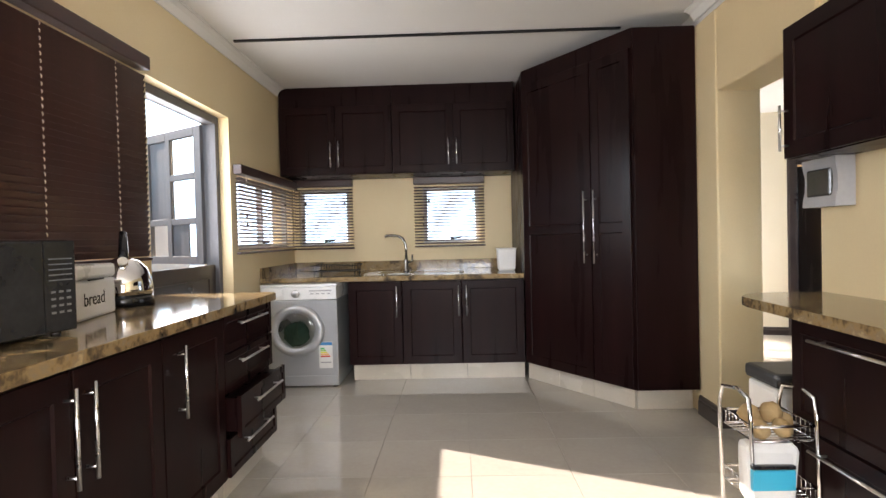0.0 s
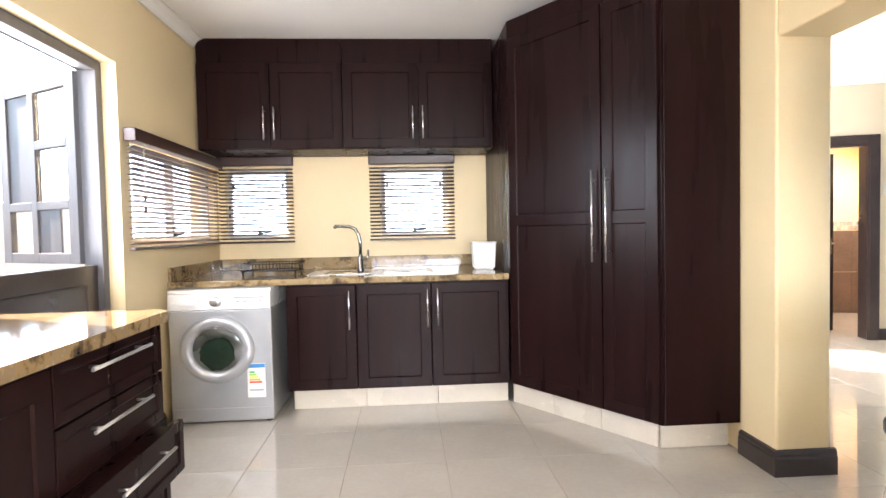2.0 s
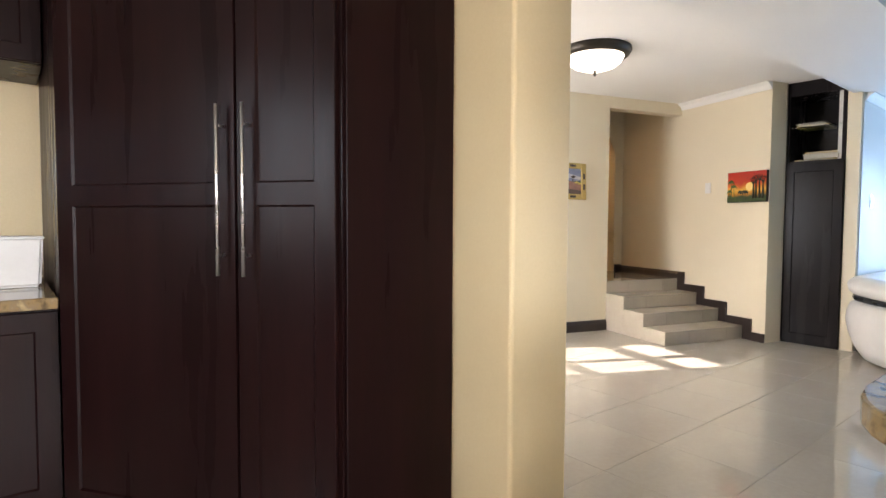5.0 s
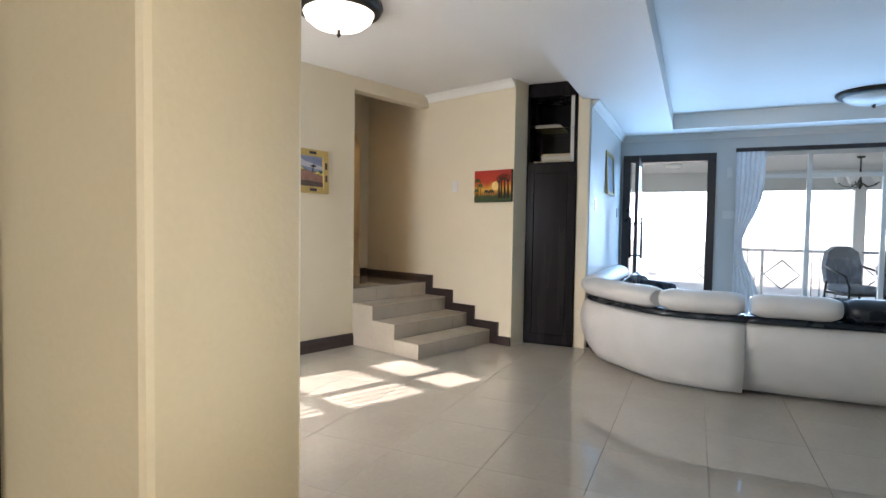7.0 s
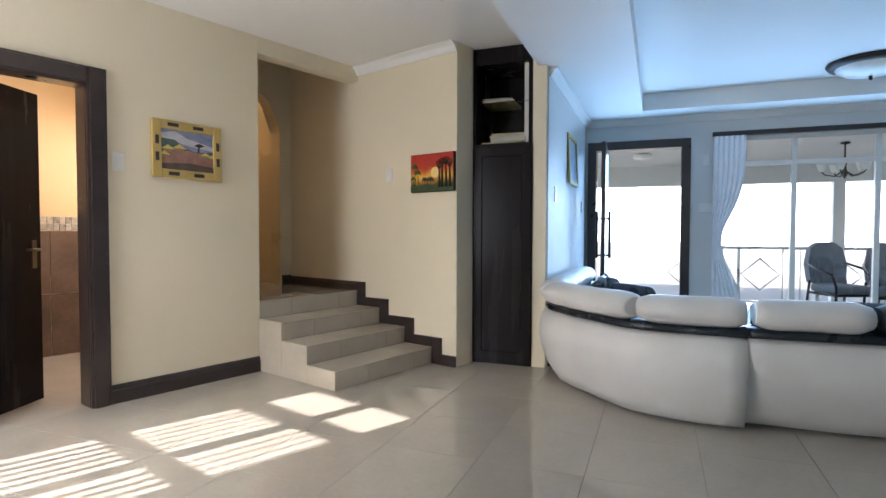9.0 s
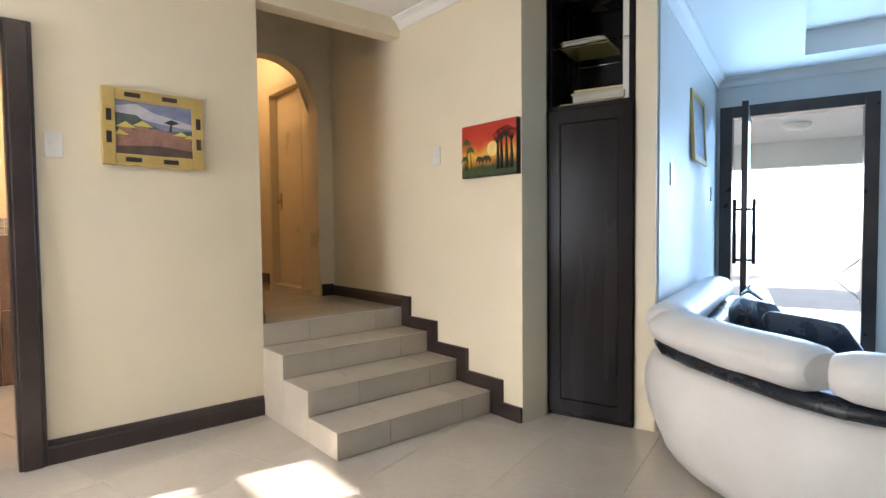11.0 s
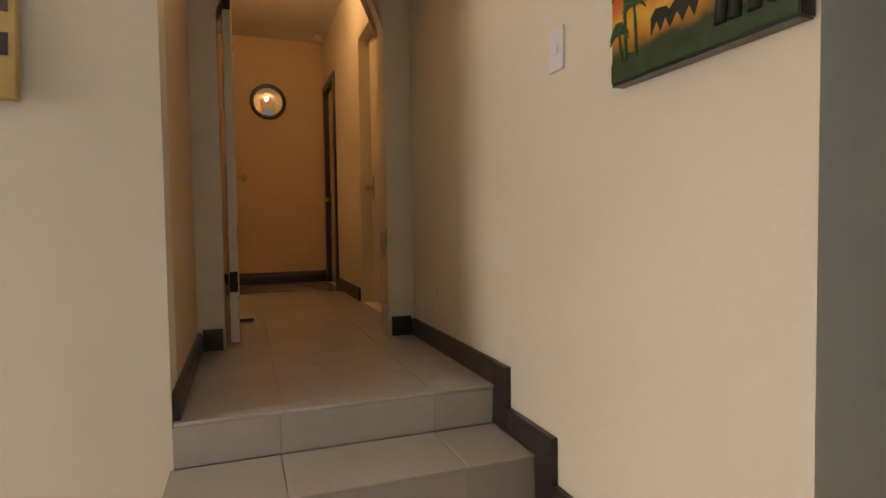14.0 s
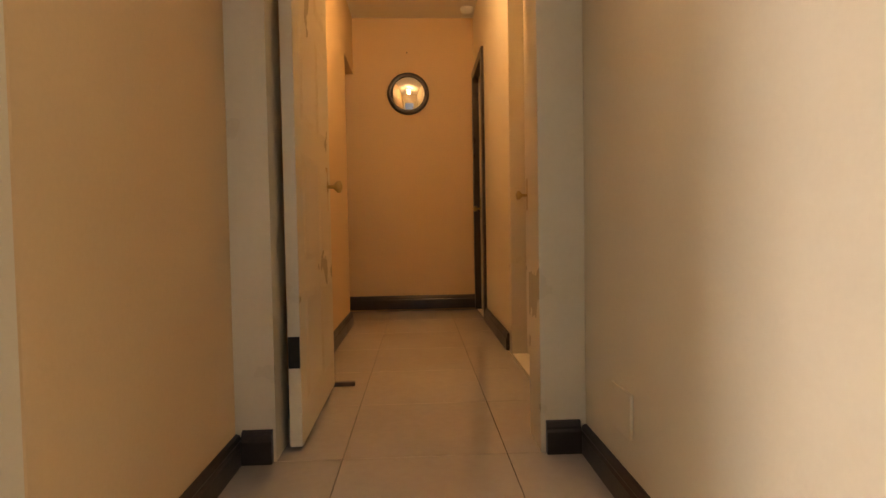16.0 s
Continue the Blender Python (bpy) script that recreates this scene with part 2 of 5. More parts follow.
def thing(name, label, category, m=None, group="", kind=""):
    ob = new(name)
    ob.empty_display_size = 0.05
    if m is not None:
        ob.matrix_world = m
    return tagged(ob, label, category, group, kind)


def B():
    return bmesh.new()


# ---- walls, floors and ceilings ----
def wall(name, p, q, z0, z1, thick, mat, holes=(), label="", m=None):
    """A wall whose room face runs from p to q; its body lies to the right of that way. holes: (from, to, bottom, top) along it."""
    bm = B()
    p, q = Vector((*p, 0)), Vector((*q, 0))
    d = (q - p).normalized()
    n = Vector((d.y, -d.x, 0))
    length = (q - p).length
    base = Matrix((( d.x, n.x, 0, p.x), (d.y, n.y, 0, p.y), (0, 0, 1, 0), (0, 0, 0, 1)))
    cuts = sorted({0.0, length, *[v for h in holes for v in h[:2]]})
    for a, c in zip(cuts, cuts[1:]):
        spans = [(z0, z1)]
        for h in holes:
            if h[0] < (a + c) / 2 < h[1]:
                spans = [s for lo, hi in spans for s in ((lo, min(hi, h[2])), (max(lo, h[3]), hi)) if s[1] - s[0] > 1e-4]
        for lo, hi in spans:
            bx(bm, a, c, 0, thick, lo, hi, m=base)
    bmesh.ops.remove_doubles(bm, verts=bm.verts[:], dist=1e-4)
    return solid(name, bm, mat, label or "painted plaster wall", "wall", "structure", m)


KC = 2.762                                              # kitchen ceiling
LC = 2.66                                               # ceiling by the stairs
LOW = 2.47                                              # lowered strip over the lounge's edge
XL, YB = -1.82, 5.88                                    # kitchen's left and back wall
# bodies lie to the right of the way from p to q, so rooms lie to the left
wall("wall_kitchen_left", (XL, YB), (XL, -2.1), 0, KC, 0.22, CREAM,
     [(0.05, 1.5, 1.2, 1.80), (YB - 4.26, YB - 3.13, 0, 2.225), (YB - 3.0, YB - 0.6, 1.2, 2.2)], "cream painted kitchen wall with door and windows")
wall("wall_kitchen_back", (1.6, YB), (XL - 0.22, YB), 0, KC, 0.22, CREAM,
     [(1.6 + 1.22, 1.6 + 1.76, 1.2, 1.80), (1.6 - 0.16, 1.6 + 0.43, 1.2, 1.80)], "cream painted wall behind the sink")
wall("wall_kitchen_rear", (XL - 0.22, -2.1), (1.85, -2.1), 0, KC, 0.22, CREAM, [(1.0, 3.2, 0.9, 2.2)])
wall("wall_kitchen_right", (1.60, -2.1), (1.60, 2.62), 0, KC, 0.25, CREAM, label="cream painted wall beside the breakfast counter")
wall("wall_between", (1.58, 3.99), (1.58, YB + 0.22), 0, LC, 0.28, CREAM, label="cream painted wall behind the pantry")
bm = bx(B(), 1.58, 1.86, 3.58, 3.99, 0, LC, 0.012)
solid("wall_pillar", bm, CREAM, "cream painted square pillar beside the opening", "pillar", "structure")
bm = bx(B(), 1.585, 1.855, 2.62, 3.58, 2.14, LC, 0.01)
solid("wall_lintel", bm, CREAM, "cream painted lintel over the kitchen opening", "lintel", "structure")
# by the stairs
wall("wall_bathroom_side", (0.0, 0.0), (-3.6, 0.0), 0, LC, 0.16, PALE, [(1.207, 1.92, 0, 2.04)], "pale cream wall with the bathroom door", WING)
wall("wall_nook", (-3.6, 0.16), (-3.6, -1.75), 0, LC, 0.2, PALE, [(0.35, 1.47, 0.39, 2.12)], "pale cream wall with a barred window", WING)
wall("wall_stairs", (1.07, -1.17), (1.07, 4.22), 0, 3.10, 0.22, PALE, [(2.79, 3.61, 0.56, 2.62), (4.66, 5.37, 0.56, 2.62)], "pale cream wall beside the stairs and passage", WING)
bm = bx(B(), 0.0, 1.07, 0.0, 0.14, 2.53, 3.10, 0.004)
solid("wall_stairs_header", bm, PALE, "pale cream header over the stairs", "lintel", "structure", WING)
bm = bx(B(), -0.16, 0.0, 0.16, 3.45, 0, 3.10, 0.006)
solid("wall_passage_left", bm, PEACH, "peach painted passage wall", "wall", "structure", WING)
wall("wall_passage_end", (1.29, 4.22), (-1.6, 4.22), 0.4, 3.10, 0.2, PEACH, label="peach painted wall at the passage's end", m=WING)
wall("wall_passage_branch", (-1.6, 4.42), (-1.6, 3.2), 0.4, 3.10, 0.2, PEACH, m=WING)
bm = bx(B(), -1.6, -0.16, 3.25, 3.45, 0.4, 3.10)
solid("wall_passage_return", bm, PEACH, "peach painted passage wall", "wall", "structure", WING)
bm = bx(B(), -0.16, 0.02, 3.45, 4.22, 2.62, 3.10)
solid("wall_passage_lintel", bm, PEACH, "peach painted lintel", "lintel", "structure", WING)
bm = bx(B(), 1.292, 1.40, 1.2, 4.42, 0, 3.10)
solid("wall_light_block", bm, PALE, "unseen slab blocking daylight behind the shut passage doors", "wall", "structure", WING)
# cupboard end and lounge
e0 = wing(1.07, -1.17)
bm = prism(B(), [(6.66, 4.62), (e0.x - 0.001, e0.y), (6.62, 4.95), (6.95, 4.95), (6.95, 4.62)], 0, LC)
solid("wall_cupboard_side", bm, PALE, "pale cream wall end beside the tall cupboard", "wall", "structure")
bm = prism(B(), [(6.68, 3.98), (6.68, 4.09), (7.2, 4.09), (7.2, 3.98)], 0, LC)
solid("wall_cupboard_end", bm, PALE, "pale cream wall end between cupboard and lounge", "wall", "structure")
wall("wall_lounge_left", (9.2, 3.97), (6.72, 3.97), 0, LC, 0.2, GREY_WALL, label="smooth painted lounge wall beside the front door")
wall("wall_lounge_front", (9.2, -3.5), (9.2, 4.17), 0, LC + 0.1, 0.22, GREY_WALL, [(2.3, 6.0, 0.0, 2.2), (6.34, 7.38, 0.0, 2.17)], "lounge wall with front door and sliding doors")
wall("wall_lounge_rear", (1.85, -2.1), (1.85, 2.62), 0, LC, 0.2, CREAM)
wall("wall_lounge_far", (1.6, -3.5), (9.42, -3.5), 0, LC + 0.1, 0.2, GREY_WALL)
wall("wall_lounge_corner", (1.85, -2.1), (1.85, -3.5), 0, LC + 0.1, 0.2, CREAM)
wall("wall_behind_cupboard", (7.2, 4.0), (7.2, 5.3), 0, LC, 0.15, PALE)
# bathroom
wall("wall_bathroom_left", (-2.3, 2.2), (-2.3, 0.0), 0, LC, 0.12, PEACH, m=WING)
wall("wall_bathroom_far", (-0.16, 1.9), (-2.3, 1.9), 0, LC, 0.12, PEACH, m=WING, label="peach bathroom wall above brown tiles")
# floors
bm = bx(B(), -2.2, 10.4, -3.7, 9.2, -0.12, -0.012)
solid("floor_bed", bm, GROUT, "grout bed under the floor tiles", "floor", "structure")
bm = bx(bx(B(), 0.0, 1.3, 0.02, 4.3, 0.2, 0.548), -1.6, 0.0, 3.25, 4.3, 0.2, 0.548)
solid("floor_passage_bed", bm, GROUT, "raised grout bed under the passage tiles", "floor", "structure", WING)
# ceilings
bm = bx(B(), XL - 0.2, 1.6, -2.3, YB + 0.2, KC, KC + 0.1)
solid("ceiling_kitchen", bm, CEILING, "white painted ceiling boards", "ceiling", "structure")
bm = B()
prism(bm, [(1.59, -3.6), (1.59, 8.4), (3.2, 8.4), (5.9, 6.15), (6.85, 5.9), (7.3, 5.2), (7.3, 4.05), (1.9, 4.05), (1.9, -3.6)], LC, LC + 0.12)
solid("ceiling_stairs_side", bm, CEILING, "white painted ceiling by the stairs", "ceiling", "structure")
bm = B()
bx(bm, 1.9, 9.4, 3.30, 4.05, LOW, LC + 0.12)
bx(bm, 8.75, 9.4, -3.6, 3.30, LOW, LC + 0.12)
bx(bm, 1.9, 8.75, -3.6, 3.30, LC, LC + 0.12)
solid("ceiling_lounge", bm, CEILING, "white tray ceiling with lowered edge strip", "ceiling", "structure")
bm = bx(B(), -1.8, 1.3, 0.0, 4.4, 3.10, 3.20)
solid("ceiling_passage", bm, CEILING, "white passage ceiling", "ceiling", "structure", WING)
# ground outside
bm = bx(B(), -400, 400, -400, 400, -0.6, -0.13)
solid("ground", bm, EARTH, "bare ground around the house", "ground", "structure")

# ---- stairs ----
bm = B()
for i, y in enumerate((-0.92, -0.61, -0.30, 0.0)):
    bx(bm, 0.003, 1.068, y + 0.012, 0.3, 0.0, 0.14 * (i + 1) - 0.012)
solid("stairs_core", bm, GROUT, "mortar core of the tiled stairs", "stairs", "structure", WING)


# ---- cabinet work ----
def shaker(w, h, t=0.02, rail=0.07, b=0.0025, split=None):
    """A framed door lying in x (width) and z (height), face towards -y, its panels sunk."""
    bm = B()
    xs = [b, rail, w - rail, w - b]
    zs = [b, rail] + ([split - rail / 2, split + rail / 2] if split else []) + [h - rail, h - b]
    V = [[bm.verts.new((x, -t, z)) for z in zs] for x in xs]
    e = 0.006
    for i in range(3):
        for k in range(len(zs) - 1):
            q = [V[i][k], V[i + 1][k], V[i + 1][k + 1], V[i][k + 1]]
            if i == 1 and k % 2:
                c = [bm.verts.new((v.co.x + dx * e, -t + 0.008, v.co.z + dz * e)) for v, (dx, dz) in zip(q, ((1, 1), (-1, 1), (-1, -1), (1, -1)))]
                for j in range(4):
                    bm.faces.new((q[j], q[(j + 1) % 4], c[(j + 1) % 4], c[j]))
                bm.faces.new(c)
            else:
                bm.faces.new(q)
    n = len(zs)
    loop = [V[i][0] for i in range(4)] + [V[3][k] for k in range(1, n)] + [V[i][n - 1] for i in (2, 1, 0)] + [V[0][k] for k in range(n - 2, 0, -1)]
    full = [(0 if v.co.x <= b else w if v.co.x >= w - b else v.co.x, 0 if v.co.z <= b else h if v.co.z >= h - b else v.co.z) for v in loop]
    mid = [bm.verts.new((x, -t + b, z)) for x, z in full]
    rear = [bm.verts.new((x, 0, z)) for x, z in full]
    for r0, r1 in ((loop, mid), (mid, rear)):
        for j in range(len(loop)):
            bm.faces.new((r0[j], r0[(j + 1) % len(loop)], r1[(j + 1) % len(loop)], r1[j]))
    bm.faces.new(rear)
    bmesh.ops.recalc_face_normals(bm, faces=bm.faces)
    return bm


def bar_handle(length, r=0.006, out=0.035, flat=False):
    """A straight bar on two posts, along z (or x), standing off towards -y."""
    bm = B()
    k = (lambda s: (s, -out, 0)) if flat else (lambda s: (0, -out, s))
    g = (lambda s: (s, 0, 0)) if flat else (lambda s: (0, 0, s))
    tube(bm, [k(0), k(length)], r, 10)
    for s in (0.12 * length, 0.88 * length):
        tube(bm, [g(s), k(s)], r * 0.8, 8)
    return bm


def add_door(parent, m, w, h, mat, handle=None, name="door", split=None, rail=0.07):
    """handle: (x, z, length, flat)."""
    d = part(name, shaker(w, h, split=split, rail=rail), mat, parent)
    d.matrix_local = m
    if handle:
        x, z, length, flat = handle
        k = part("handle", bar_handle(length, flat=flat), STEEL, d, "brushed steel bar handle")
        k.matrix_local = pose(x, -0.02, z)
    return d


def cabinet(name, label, m, w, d, z0, z1, mat, fronts, group="", b=0.003):
    """A unit whose front lies at y = 0 and faces -y. fronts: (x, w, z, h, handle, kind)."""
    c = thing(name, label, "cabinet", m, group)
    part("body", bx(B(), 0, w, 0.002, d, z0, z1, b), mat, c)
    for x, fw, z, h, handle, kind in fronts:
        add_door(c, pose(x, 0, z), fw, h, mat, handle, kind)
    return c


# back wall
for x0, x1, hs in ((-1.05, -0.57, 0.43), (-0.57, -0.05, 0.49), (-0.05, 0.50, 0.04)):
    w = x1 - x0
    cabinet("base_cabinet", "dark mahogany stained base cabinet under the sink counter", pose(x0, 4.86, 0), w - 0.002, 1.0, 0.15, 0.892, WOOD,
            [(0.003, w - 0.008, 0.155, 0.725, (hs, 0.42, 0.27, False), "door")], "sink cabinets")
for x0, x1 in ((-1.80, -0.69), (-0.69, 0.50)):
    w = (x1 - x0) / 2
    cabinet("wall_cabinet", "dark mahogany stained wall cabinet up to the ceiling", pose(x0, 5.42, 0), x1 - x0 - 0.002, 0.455, 1.90, KC - 0.002, WOOD,
            [(0.003, w - 0.005, 1.905, 0.66, (w - 0.05, 0.065, 0.255, False), "door"), (w + 0.002, w - 0.006, 1.905, 0.66, (0.03, 0.065, 0.255, False), "door")], "wall cabinets over the sink")
# pantry across the corner
pantry = thing("pantry_cupboard", "tall dark mahogany stained pantry cupboard across the corner", "cupboard", pose(0.5, 4.80, 0, 0, 0, -54.8))
bm = prism(B(), [(0.505, 4.81), (1.15, 3.88), (1.575, 3.88), (1.575, YB - 0.003), (0.505, YB - 0.003)], 0.16, 2.668)
bmesh.ops.transform(bm, matrix=pose(0.5, 4.80, 0, 0, 0, -54.8).inverted(), verts=bm.verts)
part("body", bm, WOOD, pantry)
add_door(pantry, pose(0.02, 0, 0.17), 0.742, 2.36, WOOD, (0.70, 0.87, 0.54, False), split=1.13)
add_door(pantry, pose(0.768, 0, 0.17), 0.345, 2.36, WOOD, (0.046, 0.87, 0.54, False), split=1.13)
part("end_panel", bx(B(), 0.0, 0.42, -0.018, 0.002, 0.165, 2.66, 0.003), WOOD, pantry).matrix_local = pose(0.5, 4.80, 0, 0, 0, -54.8).inverted() @ pose(1.155, 3.88, 0)
# kick tiles
def kick(p, q, z1, n, group):
    p, q = Vector((*p, 0)), Vector((*q, 0))
    a = math.degrees(math.atan2(q.y - p.y, q.x - p.x))
    L = (q - p).length
    k = thing("kick_plinth", "beige tiled kick plinth under the cabinets", "plinth", pose(p.x, p.y, 0, 0, 0, a), group, "structure")
    for i in range(n):
        part("tile", bx(B(), i * L / n + 0.002, (i + 1) * L / n - 0.002, 0, 0.02, 0.001, z1, 0.001), KICK, k)


kick((-1.03, 4.93), (0.50, 4.93), 0.148, 3, "plinths")
kick((0.53, 4.90), (1.17, 3.985), 0.158, 3, "plinths")
kick((1.18, 3.97), (1.57, 3.97), 0.158, 1, "plinths")
kick((-1.24, -0.5), (-1.24, 3.20), 0.158, 7, "plinths")


# worktops
def worktop(name, label, poly, z0, z1):
    bm = prism(B(), poly, z0, z1, 0.006)
    return solid(name, bm, GRANITE, label, "worktop")


def rounded(x, y, r, a0, a1, n=8):
    return [(x + r * math.cos(radians(a0 + (a1 - a0) * i / n)), y + r * math.sin(radians(a0 + (a1 - a0) * i / n))) for i in range(n + 1)]


worktop("sink_worktop", "polished brown granite worktop with stainless sink", [(XL + 0.003, 4.80), (0.495, 4.80), (0.495, YB - 0.003), (XL + 0.003, YB - 0.003)], 0.893, 0.935)
solid("splashback", bx(bx(B(), XL + 0.024, 0.50, YB - 0.022, YB - 0.003, 0.936, 1.03, 0.002), XL + 0.003, XL + 0.023, 4.82, YB - 0.003, 0.936, 1.03, 0.002), GRANITE, "polished granite upstand behind the sink", "upstand", "structure")
worktop("long_worktop", "polished brown granite worktop along the wall", [(XL + 0.003, -0.5), (-1.12, -0.5), *rounded(-1.17, 3.15, 0.05, 0, 90), (XL + 0.003, 3.20)], 0.925, 0.966)
# long base units, fronts facing the room
def turned(y, x=-1.15):
    return pose(x, y, 0, 0, 0, 90)


drawers = thing("drawer_cabinet", "dark mahogany drawer cabinet with one drawer pulled ajar", "cabinet", turned(2.52))
part("body", bx(B(), 0, 0.64, 0.022, 0.66, 0.17, 0.924, 0.003), WOOD, drawers)
for z, h, out in ((0.745, 0.175, 0.0), (0.56, 0.18, 0.0), (0.36, 0.195, 0.07), (0.175, 0.18, 0.015)):
    d = part("drawer_front", shaker(0.636, h, rail=0.035), WOOD, drawers)
    d.matrix_local = pose(0.002, -out + 0.02, z)
    part("handle", bar_handle(0.36, flat=True), STEEL, d, "brushed steel bar handle").matrix_local = pose(0.12, -0.02, h * 0.72)
    if out:
        part("drawer_box", bx(B(), 0.03, 0.606, 0.0, 0.4, 0.02, h - 0.02), WOOD, d)
for y0, y1, hs in ((2.0, 2.52, 0.10), (1.54, 2.0, 0.04), (1.0, 1.54, 0.50), (0.5, 1.0, 0.05), (0.0, 0.5, 0.45), (-0.5, 0.0, 0.05)):
    cabinet("base_cabinet", "dark mahogany stained base cabinet under the long worktop", turned(y0, -1.17), y1 - y0 - 0.002, 0.64, 0.165, 0.924, WOOD,
            [(0.002, y1 - y0 - 0.006, 0.17, 0.74, (hs, 0.42, 0.28, False), "door")], "cabinets along the wall")
# breakfast counter and drawers by the opening
worktop("breakfast_worktop", "polished brown granite breakfast worktop with rounded end", [(1.598, 0.2), (1.598, 2.625), *rounded(1.35, 2.43, 0.19, 90, 180), (1.12, 1.6), (1.11, 0.2)], 0.925, 0.966)
pen = thing("drawer_cabinet", "dark mahogany drawer cabinet under the breakfast counter", "cabinet", pose(1.25, 2.24, 0, 0, 0, -90))
part("body", bx(B(), 0, 0.9, 0.002, 0.34, 0.15, 0.923, 0.003), WOOD, pen)
for z, h in ((0.50, 0.41), (0.16, 0.33)):
    d = part("drawer_front", shaker(0.895, h, rail=0.055), WOOD, pen)
    d.matrix_local = pose(0.002, 0, z)
    part("handle", bar_handle(0.42, flat=True), STEEL, d, "brushed steel bar handle").matrix_local = pose(0.15, -0.02, h * 0.84)
cabinet("base_cabinet", "dark mahogany base cabinet under the breakfast counter", pose(1.25, 1.33, 0, 0, 0, -90), 0.9, 0.34, 0.15, 0.923, WOOD,
        [(0.003, 0.44, 0.155, 0.75, (0.39, 0.4, 0.3, False), "door"), (0.45, 0.44, 0.155, 0.75, (0.05, 0.4, 0.3, False), "door")], "")
solid("plinth_breakfast", bx(B(), 1.3, 1.59, 0.44, 2.24, 0, 0.149), KICK, "beige plinth under the breakfast cabinets", "plinth", "structure")
cabinet("wall_cabinet", "dark mahogany wall cabinet above the breakfast counter", pose(1.40, 2.53, 0, 0, 0, -90), 1.2, 0.195, 1.56, 2.14, WOOD,
        [(0.003, 0.59, 1.565, 0.57, (0.03, 0.03, 0.2, False), "door"), (0.6, 0.59, 1.565, 0.57, (0.55, 0.03, 0.2, False), "door")], "")


# ---- kitchen appliances and small things ----
def washing_machine():
    w = thing("washing_machine", "silver front-loading washing machine with green laundry inside", "washing machine", pose(-1.445, 4.70, 0) @ Matrix.Diagonal((1.06, 1, 0.985, 1)))
    part("body", bx(B(), -0.31, 0.31, 0.0, 0.6, 0.015, 0.765, 0.008), SILVER, w)
    part("top", bx(B(), -0.312, 0.312, -0.004, 0.6, 0.877, 0.902, 0.006), APPL_WHITE, w, "white enamel top")
    p = part("control_panel", bx(B(), -0.31, 0.31, -0.012, 0.6, 0.768, 0.876, 0.006), APPL_WHITE, w, "white control panel")
    part("soap_drawer", bx(bx(B(), -0.295, -0.12, -0.02, 0.02, 0.78, 0.865, 0.004), -0.28, -0.14, -0.03, -0.018, 0.795, 0.815, 0.004), APPL_WHITE, p)
    part("knob", lathe(B(), [(0.034, 0), (0.032, 0.022), (0.02, 0.026), (0, 0.026)], 24, pose(-0.02, -0.012, 0.822, 90, 0, 0)), STEEL, p, "round silver programme knob")
    for i in range(4):
        part("button", bx(B(), 0.10 + i * 0.045, 0.125 + i * 0.045, -0.017, -0.008, 0.815, 0.825, 0.002), GREY_PLASTIC, p)
    part("panel_mark", bx(B(), 0.09, 0.27, -0.0145, -0.010, 0.84, 0.852), GREY_PLASTIC, p)
    d = part("porthole_ring", lathe(B(), [(0.225, -0.004), (0.222, 0.022), (0.195, 0.034), (0.168, 0.03), (0.15, 0.012), (0.148, -0.002)], 48, pose(-0.02, 0.0, 0.50, 90, 0, 0)), SILVER, w, "silver porthole ring")
    part("glass", lathe(B(), [(0.15, 0.012), (0.12, 0.022), (0.07, 0.03), (0.0, 0.032)], 36, pose(-0.02, 0.0, 0.50, 90, 0, 0)), PORTHOLE, d, "dark round glass")
    part("drum", lathe(B(), [(0.149, 0.002), (0.0, 0.002)], 36, pose(-0.02, 0.0, 0.50, 90, 0, 0)), STEEL, d)
    bm = lathe(B(), [(0.0, -0.012), (0.07, -0.010), (0.105, 0.0), (0.095, 0.006), (0.06, 0.011), (0.03, 0.013), (0, 0.014)], 40, pose(-0.02, -0.002, 0.475, 90, 0, 0))
    for v in bm.verts:
        q = v.co * 26
        v.co += Vector((0.022 * noise.noise(q), -0.006 - 0.009 * noise.noise(q * 1.7 + Vector((3, 0, 0))), 0.022 * noise.noise(q + Vector((0, 7, 0)))))
    part("laundry", bm, mottled("green_cloth", (0.008, 0.03, 0.016), (0.05, 0.11, 0.06), 0.8, fine=90, bump=0.3), d, "crumpled green laundry")
    part("base_flap", bx(B(), -0.30, 0.30, -0.006, 0.01, 0.03, 0.105, 0.003), SILVER, w)
    lab = part("energy_label", bx(B(), 0.155, 0.265, -0.003, 0.0, 0.17, 0.40), WHITE_PLASTIC, w, "white energy rating label")
    for i, c in enumerate(((0.05, 0.45, 0.12), (0.3, 0.6, 0.1), (0.85, 0.75, 0.05), (0.9, 0.45, 0.05), (0.8, 0.1, 0.06))):
        part("rating_bar", bx(B(), 0.168, 0.20 + i * 0.011, -0.0045, -0.002, 0.335 - i * 0.017, 0.347 - i * 0.017), plain("rating", c), lab)
    part("label_head", bx(B(), 0.158, 0.262, -0.0045, -0.002, 0.37, 0.395), plain("label_blue", (0.05, 0.25, 0.55)), lab)
    part("label_text", bx(B(), 0.168, 0.252, -0.0045, -0.002, 0.215, 0.225), GREY_PLASTIC, lab)
    for x in (-0.27, 0.27):
        for y in (0.05, 0.55):
            part("foot", lathe(B(), [(0, 0), (0.022, 0), (0.02, 0.018), (0, 0.018)], 12, pose(x, y, 0)), BLACK_PLASTIC, w)


PORTHOLE = glass("porthole_glass", (0.55, 0.6, 0.6), 0.02)
washing_machine()

# sink
sink = thing("double_sink", "stainless steel double bowl sink set into granite", "sink", pose(-0.44, 5.22, 0.935))
